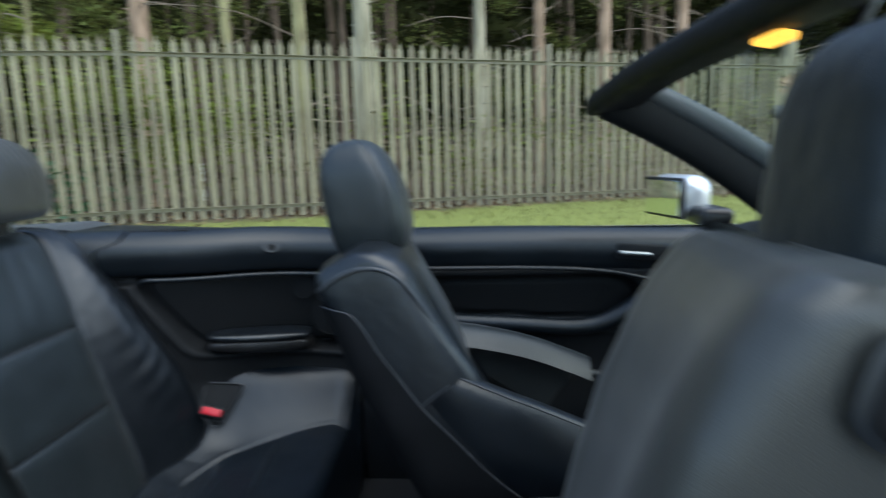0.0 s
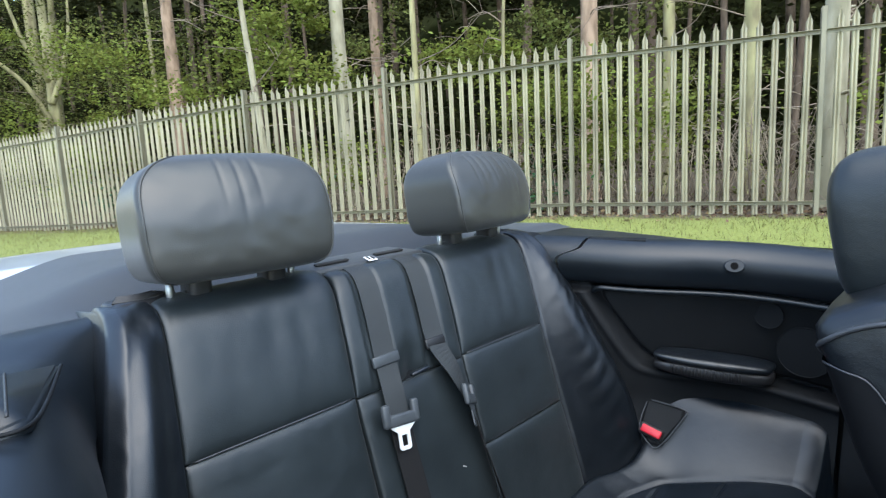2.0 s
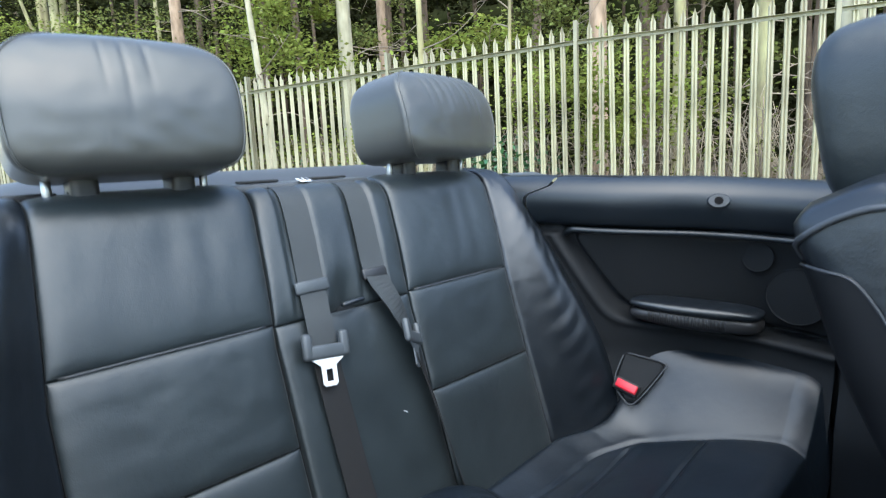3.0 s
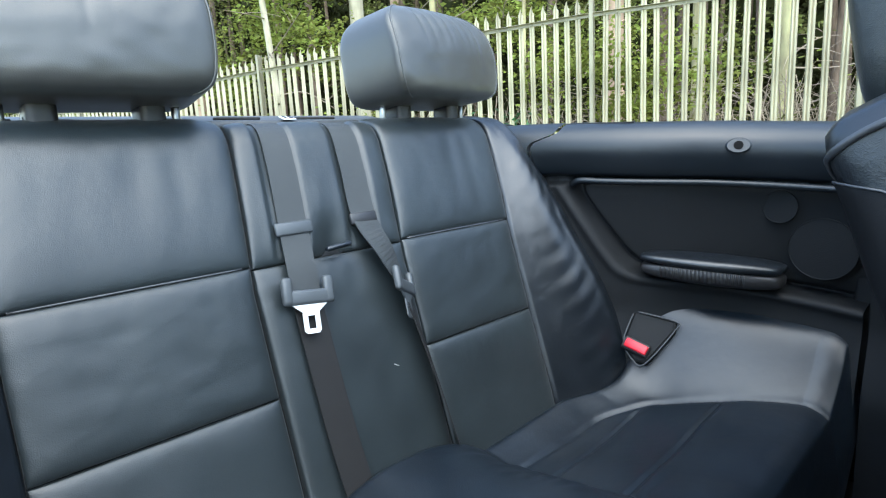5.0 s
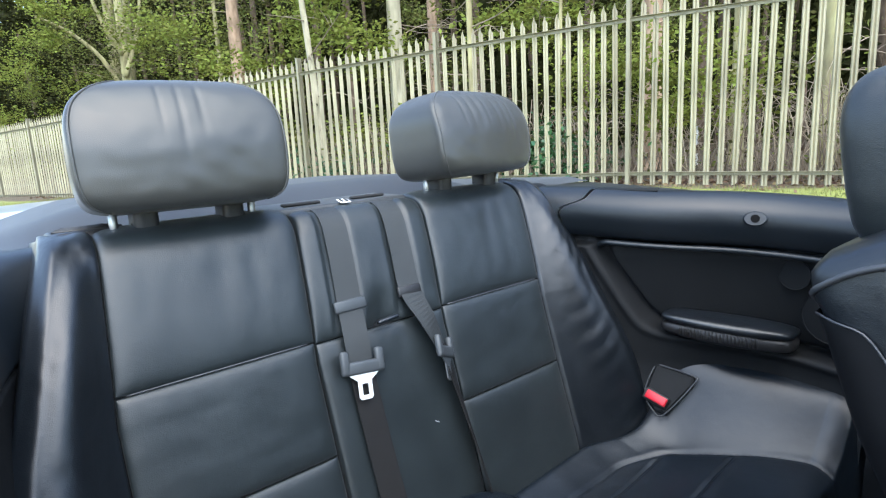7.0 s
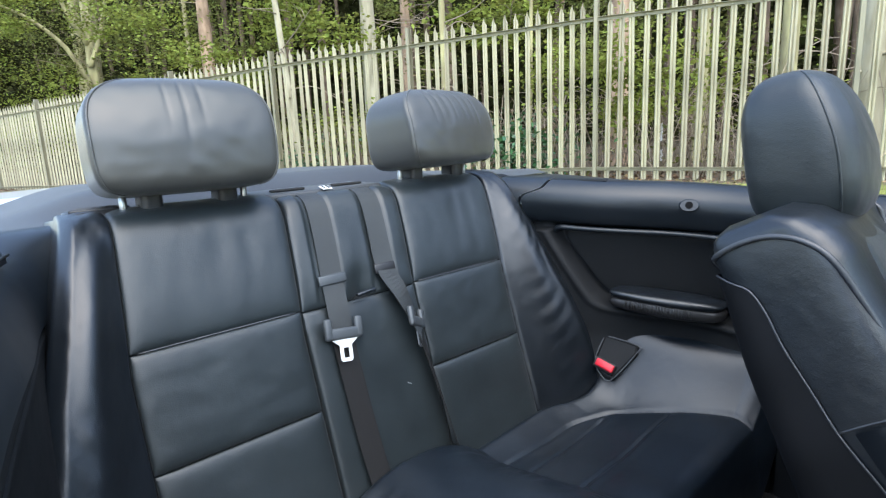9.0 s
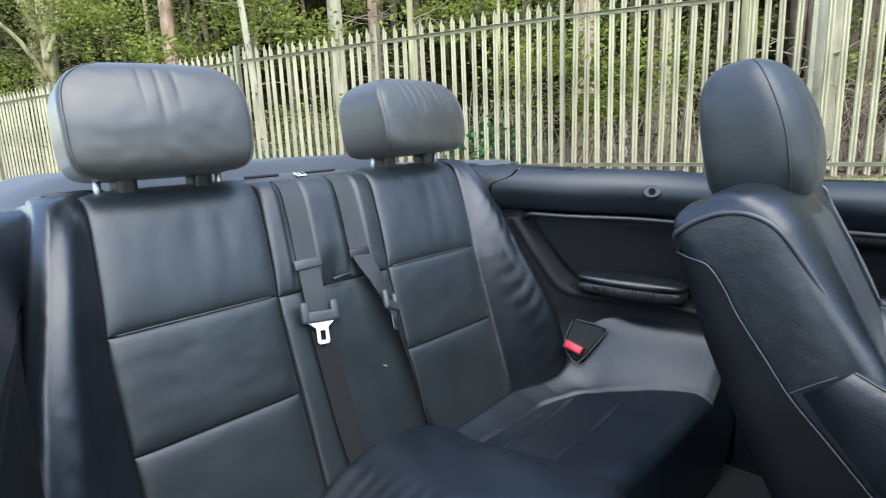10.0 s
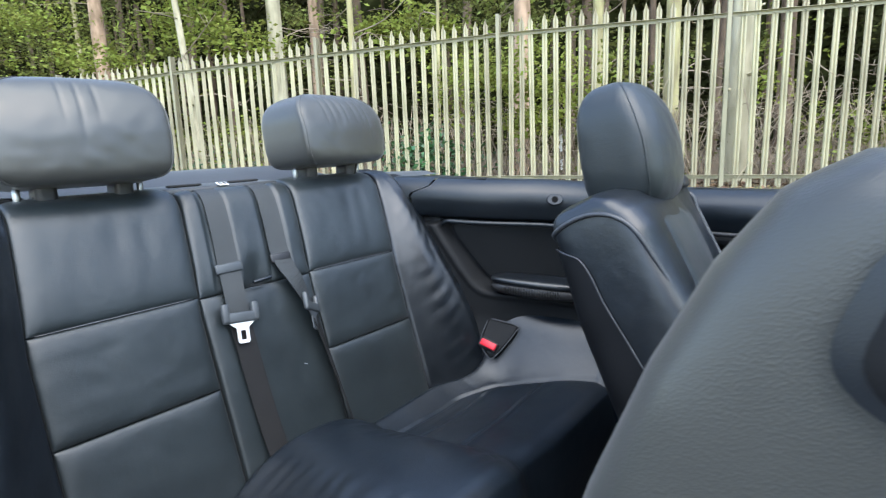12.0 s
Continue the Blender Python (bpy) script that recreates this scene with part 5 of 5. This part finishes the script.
def dashboard():
    prof = [(1.05, 0.915), (0.86, 0.93), (0.72, 0.925), (0.655, 0.90), (0.635, 0.85), (0.66, 0.79), (0.70, 0.74), (0.705, 0.66), (0.76, 0.55), (0.85, 0.45), (0.95, 0.30)]

    def f(u, v):
        y = -0.72 + 1.44 * v
        q = spline([(a, b, 0) for a, b in prof], u * 10)
        centre = smooth01(0.20, 0.12, abs(y))
        drop = smooth01(0.80, 0.60, q.y)
        bow = -0.03 * (1 - (y / 0.72) ** 2)
        return Vector((q.x + bow - 0.10 * centre * drop, y, q.y))
    dash = part("dashboard", surf(f, 60, 60), TRIM, car, "black moulded dashboard")
    part("trim_strip", soft_box((0.012, 0.5, 0.03), 0.005, 3, Matrix.Translation((0.632, 0.42, 0.80)) @ pose(0, 0, 0, 0, 25, 0)), PLASTIC, dash)
    part("glovebox_lid", soft_box((0.03, 0.42, 0.15), 0.015, 4, Matrix.Translation((0.685, 0.42, 0.67)) @ pose(0, 0, 0, 0, 8, 0)), TRIM_DARK, dash)
    for y in (0.075, -0.075):
        v = part("air_vent", soft_box((0.02, 0.10, 0.055), 0.008, 3, Matrix.Translation((0.60, y, 0.83)) @ pose(0, 0, 0, 0, 15, 0)), PLASTIC, dash)
        for i in range(4):
            part("vent_slat", soft_box((0.006, 0.085, 0.004), 0.001, 1, Matrix.Translation((0.588, y, 0.811 + i * 0.0125))), GREY_PLASTIC, v)
    stack = part("radio", soft_box((0.02, 0.18, 0.06), 0.006, 3, Matrix.Translation((0.565, 0, 0.70)) @ pose(0, 0, 0, 0, 10, 0)), PLASTIC, dash)
    for i in range(6):
        part("key", soft_box((0.006, 0.02, 0.008), 0.002, 1, Matrix.Translation((0.553, -0.07 + i * 0.028, 0.70))), GREY_PLASTIC, stack)
    climate = part("heater_panel", soft_box((0.02, 0.18, 0.07), 0.006, 3, Matrix.Translation((0.58, 0, 0.61)) @ pose(0, 0, 0, 0, 15, 0)), PLASTIC, dash)
    for y in (-0.06, 0.06):
        part("knob", disc(0.018, 0.02, Matrix.Translation((0.562, y, 0.61)) @ pose(0, 0, 0, 0, 80, 0)), GREY_PLASTIC, climate, "grey heater knob")
    con = part("centre_console", soft_box((0.62, 0.19, 0.14), 0.03, 4, Matrix.Translation((0.30, 0.0, 0.42))), TRIM, car, "black centre console")
    part("console_box", soft_box((0.28, 0.17, 0.20), 0.02, 4, Matrix.Translation((0.065, 0.012, 0.44)) @ pose(0, 0, 0, 0, -3, 0)), TRIM, con)
    lid = part("console_lid", soft_box((0.28, 0.165, 0.026), 0.011, 4, Matrix.Translation((0.065, 0.012, 0.548)) @ pose(0, 0, 0, 0, -3, 0)), LEATHER_SMOOTH, con, "padded leather armrest lid")
    for inset in (0.004, 0.013):
        hem = [(0.20, 0.094 - inset, 0.563 - 0.0066 + 0.010), (-0.055 + inset, 0.094 - inset, 0.5535), (-0.071 + inset, 0.078 - inset, 0.5525), (-0.071 + inset, -0.05 + inset, 0.5525)]
        part("stitching", tube(hem, 0.0012, 6, 40), PIPING, lid)
    part("handbrake", tube([(0.12, -0.045, 0.49), (0.22, -0.045, 0.53), (0.32, -0.045, 0.56)], 0.015, 10, 12), LEATHER, con)
    part("gear_knob", disc(0.024, 0.05, Matrix.Translation((0.42, 0.0, 0.58)), 20, 0.02), STEEL, con)


dashboard()


def small_front_things():
    t = thing("paper_sheet", "folded white paper lying in the passenger footwell", "paper", (0.70, 0.50, 0.28))
    bm = bmesh.new()
    soft_box((0.14, 0.10, 0.003), 0.001, 1, Matrix.Translation((0.70, 0.50, 0.30)) @ pose(0, 0, 0, 8, -20, 18), bm)
    part("sheet", bm, WHITE, t, smooth=False)
    for i in range(2):
        part("print_bar", soft_box((0.03, 0.004, 0.001), 0.0003, 1, Matrix.Translation((0.69 + 0.03 * i, 0.48 + 0.01 * i, 0.305)) @ pose(0, 0, 0, 8, -20, 18)), GREY_PLASTIC, t)
    a = thing("air_freshener", "hanging white card air freshener with pink band", "air freshener", (0.50, -0.02, 1.09))
    out = [(-0.085, 0.0), (-0.05, 0.028), (0.0, 0.038), (0.05, 0.03), (0.085, 0.004), (0.05, -0.026), (0.0, -0.034), (-0.05, -0.022)]
    bm = bmesh.new()
    fr = [bm.verts.new((0.498, -0.02 + y, 1.09 + z)) for y, z in out]
    bk = [bm.verts.new((0.501, -0.02 + y, 1.09 + z)) for y, z in out]
    bm.faces.new(fr)
    bm.faces.new(bk[::-1])
    for i in range(8):
        bm.faces.new((fr[i], bk[i], bk[(i + 1) % 8], fr[(i + 1) % 8]))
    part("card", bm, WHITE, a, smooth=False)
    part("print_band", soft_box((0.001, 0.14, 0.012), 0.0003, 1, Matrix.Translation((0.4968, -0.02, 1.088))), PINK, a)
    part("print_spot", soft_box((0.001, 0.03, 0.012), 0.0003, 1, Matrix.Translation((0.4968, -0.035, 1.107))), YELLOW, a)
    part("cord", tube([(0.499, -0.02, 1.125), (0.47, -0.02, 1.145)], 0.0012, 6, 4), RED, a)
    part("bead", disc(0.007, 0.012, Matrix.Translation((0.485, -0.02, 1.137))), RED, a)


small_front_things()


# ---------------------------------------------------------------- front seats
def front_seat(name, label, cy, hinge, lean, side, slim=1.0, tall=1.0):
    """A leather front seat. lean: degrees that the backrest leans to the rear. side: +1 where the door is at +y."""
    t = thing(name, label, "car seat", (hinge[0] + 0.25, cy, 0.22), "front seats")
    R = Matrix.Translation((hinge[0], cy, hinge[1])) @ Matrix.Rotation(radians(-lean), 4, "Y") @ Matrix.Diagonal((1, 1, tall, 1))

    def dims(w):
        hw = float(np.interp(w, [0, 0.12, 0.3, 0.45, 0.565, 0.595, 0.612, 0.62], [0.235, 0.25, 0.248, 0.236, 0.226, 0.222, 0.212, 0.18]))
        df = float(np.interp(w, [0, 0.12, 0.3, 0.45, 0.535, 0.57, 0.60, 0.62], [0.10, 0.09, 0.072, 0.074, 0.074, 0.064, 0.040, 0.005]))
        db = float(np.interp(w, [0, 0.2, 0.45, 0.58, 0.605, 0.62], [-0.10, -0.10, -0.097, -0.097, -0.09, -0.07]))
        if lean < 0:
            db = float(np.interp(w, [0, 0.2, 0.34, 0.43, 0.50, 0.55, 0.585, 0.605, 0.62], [-0.10, -0.104, -0.122, -0.129, -0.128, -0.121, -0.110, -0.092, -0.050]))
        return hw * slim, df, db

    N = 7.0

    def sunk(y, w):
        """The hollow of the upright backrest, deepest on the door side."""
        return 0.036 * smooth01(0.0, 0.13, y * side) + 0.018 * smooth01(0.37, 0.26, w) * smooth01(-0.15, -0.05, y * side) if lean > 0 else 0.0

    def sec(w, th, grow=0.0):
        hw, df, db = dims(w)
        c, q = math.cos(th), math.sin(th)
        y = (hw + grow) * math.copysign(abs(c) ** (2 / N), c)
        d = (df + db) / 2 + ((df - db) / 2 + grow) * math.copysign(abs(q) ** (2 / N), q)
        if d > 0:
            d -= sunk(y, w) * smooth01(0.02, 0.07, d)
            d += ((0.026 if y * side < 0 else 0.006) * smooth01(0.10, 0.22, abs(y)) * smooth01(0.5, 0.3, w) - 0.012 * smooth01(0.16, 0.0, abs(y))) * smooth01(0.02, 0.07, d)
        elif lean < 0:
            d += (0.040 * smooth01(0.16, 0.0, y * side) * smooth01(0.0, 0.25, w) + 0.012 * smooth01(0.0, -0.12, y * side)) * smooth01(-0.02, -0.07, d)
        d += 0.0015 * noise3(y * 18, w * 18, 3.0)
        return R @ Vector((d, y, w))

    def flank(d, w, inner, out=0.0):
        """A point of the side face, d ahead of the hinge line; inner: -1 the side away from the door."""
        hw, df, db = dims(w)
        t = min(abs((d - (df + db) / 2) / ((df - db) / 2)), 0.999)
        y = inner * side * (hw * (1 - t ** N) ** (1 / N) + out)
        return R @ Vector((d - sunk(y, w) * smooth01(0.02, 0.07, d), y, w))

    def body(u, v):
        w = 0.62 * (1 - (1 - v) ** 1.5)
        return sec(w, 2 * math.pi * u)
    # The tipped backrest takes the paler leather for the light on its flank
    back = part("backrest", surf(body, 120, 60, True, True), LEATHER if lean > 0 else LEATHER_LIT, t, "black leather backrest")

    def shell_edge(w):
        ws, ds = [0.0, 0.1, 0.221, 0.332, 0.45, 0.50, 0.528, 0.545, 0.556, 0.57], [0.068, 0.045, 0.014, -0.018, -0.038, -0.041, -0.047, -0.062, -0.09, -0.10]
        return sum(float(np.interp(w + q, ws, ds)) for q in (-0.012, -0.006, 0, 0.006, 0.012)) / 5

    def shell(u, v):
        w = 0.56 * v
        hw, df, db = dims(w)
        x = max(-0.995, min(0.995, (shell_edge(w) - (df + db) / 2) / ((df - db) / 2)))
        th = math.asin(math.copysign(abs(x) ** (N / 2), x))
        p = sec(w, th + (-math.pi - 2 * th) * u, 0.005)
        hump = 0.012 * smooth01(0.0, 0.3, u) * smooth01(1.0, 0.7, u) * smooth01(0.0, 0.15, v) * smooth01(1.0, 0.75, v)
        return p + (R.to_3x3() @ Vector((-hump, 0, 0)))
    if lean > 0:
        part("back_shell", surf(shell, 80, 40), SHELL, back, "matt plastic rear shell")
    for u in ((0.0, 1.0) if lean > 0 else ()):
        part("shell_edge", tube([shell(u, v / 40) for v in range(41)], 0.0015, 6, 90), PIPING, back)
    for inner in ((-1, 1) if lean > 0 else ()):
        path = [(-0.096, 0.555), (-0.093, 0.575), (-0.08, 0.586), (-0.04, 0.592), (0.0, 0.587), (0.034, 0.567), (0.055, 0.53), (0.065, 0.45), (0.068, 0.39), (0.069, 0.346)]
        part("piping", tube([flank(d, w, inner, 0.0022) for d, w in path], 0.0042, 6, 60), PIPING, back)
        part("side_seam", tube([flank(d, w, inner, 0.0005) for d, w in ((0.066, 0.346), (0.045, 0.342), (0.01, 0.337), (-0.022, 0.331))], 0.0014, 6, 16), PIPING, back)
    # padded hip bolster that runs forward off the foot of the backrest
    def hip(u, v, inner=-1):
        low = spline([(0.000, 0.331, 0), (0.020, 0.24, 0), (0.060, 0.12, 0), (0.12, 0.02, 0)], v * 3)
        top = spline([(0.066, 0.344, 0), (0.115, 0.285, 0), (0.185, 0.205, 0), (0.27, 0.10, 0)], v * 3)
        k, r = min(u / 0.65, 1.0), max(u - 0.65, 0.0) / 0.35
        p = low.lerp(top, k)
        y = dims(0.3)[0] + 0.004 + 0.006 * math.sin(math.pi * k) - 0.012 * k ** 8 - 0.075 * r
        dip = 0.004 * math.sin(math.pi * r) - 0.030 * r ** 2
        back_in = 0.075 * (1 - v) ** 2 if inner > 0 else 0.0
        return R @ Vector((p.x + dip * 0.6 - back_in, inner * side * y, p.y + dip + 0.001 * noise3(p.x * 30, p.y * 30, 2.0)))
    if lean > 0:
        for inner in (-1, 1):
            # The door-side bolster has paler leather to show the skylight on it
            part("hip_bolster", surf(lambda u, v: hip(u, v, inner), 40, 50), LEATHER_SMOOTH if inner > 0 else LEATHER, back, "padded leather side bolster")
            part("bolster_seam", tube([hip(0.64, v / 20, inner) + Vector((0, 0.0012 * inner, 0)) for v in range(21)], 0.0014, 6, 60), PIPING, back)
    # plate over the belt guide on the outer flank
    def plate(grow, lift):
        def f(u, v):
            a = 2 * math.pi * u
            c, q = math.cos(a), math.sin(a)
            r = v * grow
            d = -0.015 + r * 0.05 * math.copysign(abs(c) ** 0.55, c)
            w = 0.566 + r * 0.027 * math.copysign(abs(q) ** 0.55, q)
            return flank(d, w, 1, lift * (1 - 0.25 * v ** 6))
        return surf(f, 40, 8, True)
    if lean < 0:
        part("guide_rim", plate(1.12, 0.012), TRIM, back, "glossy rim round the belt guide cover")
        part("guide_cover", plate(0.95, 0.016), SHELL, back, "dark belt guide cover")

    def insert(u, v):
        w = 0.06 + 0.49 * v
        y = (-0.135 + 0.27 * u)
        hw, df, db = dims(w)
        d = (df + db) / 2 + (df - db) / 2 * (1 - abs(y / hw) ** N) ** (1 / N) - 0.012 * smooth01(0.16, 0.0, abs(y)) - sunk(y, w)
        return R @ Vector((d + (0.008 if lean > 0 else 0.014) * puff(u, 8) * puff(v, 8) - 0.003, y, w))
    part("front_insert", surf(insert, 20, 26), LEATHER_SMOOTH, back, "smooth leather centre insert")
    # belt outlet at the outer shoulder
    m = R @ Matrix.Translation((0.02, side * 0.165, 0.597))
    part("belt_outlet", soft_box((0.05, 0.05, 0.028), 0.01, 3, m), PLASTIC, back)
    hc = R @ Vector((0.03, 0, 0.697))
    headrest(t, cy, hc.x, hc.z - 0.008, 0.186, 0.238, 0.145, 11.0 + side, 0, LEATHER_SMOOTH, tilt=-lean * 0.35, posts=0.07, post_len=0.1, n1=5.0, n_top=3.1, n_low=4.0, bow=0.012, corner=0.80)

    def cushion(u, v):
        x = hinge[0] - 0.04 + 0.56 * v
        y = -0.25 + 0.5 * u
        a = abs(y)
        z = hinge[1] - 0.02 + 0.03 * v + 0.055 * smooth01(0.14, 0.21, a) - 0.075 * smooth01(0.232, 0.25, a)
        z -= 0.10 * smooth01(0.88, 1.0, v) ** 1.5 + 0.012 * puff(u, 3)
        z += 0.002 * noise3(x * 14, y * 14) - 0.006 * math.exp(-((a - 0.15) / 0.006) ** 2)
        return Vector((x, cy + y, z))
    part("cushion", surf(cushion, 50, 50), LEATHER, t, "leather seat cushion with raised sides")
    part("seat_base", soft_box((0.50, 0.44, hinge[1] - 0.26), 0.05, 4, Matrix.Translation((hinge[0] + 0.22, cy, (hinge[1] - 0.04 + 0.22) / 2))), SHELL, t)
    part("front_roll", soft_box((0.08, 0.48, 0.11), 0.035, 4, Matrix.Translation((hinge[0] + 0.49, cy, hinge[1] - 0.07))), LEATHER, t)
    return t


front_seat("passenger_seat", "upright black leather front seat with head restraint", 0.390, (0.10, 0.40), 27, 1, 0.935)
front_seat("driver_seat", "black leather front seat tipped forward for rear access", -0.30, (0.085, 0.42), -20, -1, 0.8, 1.04)
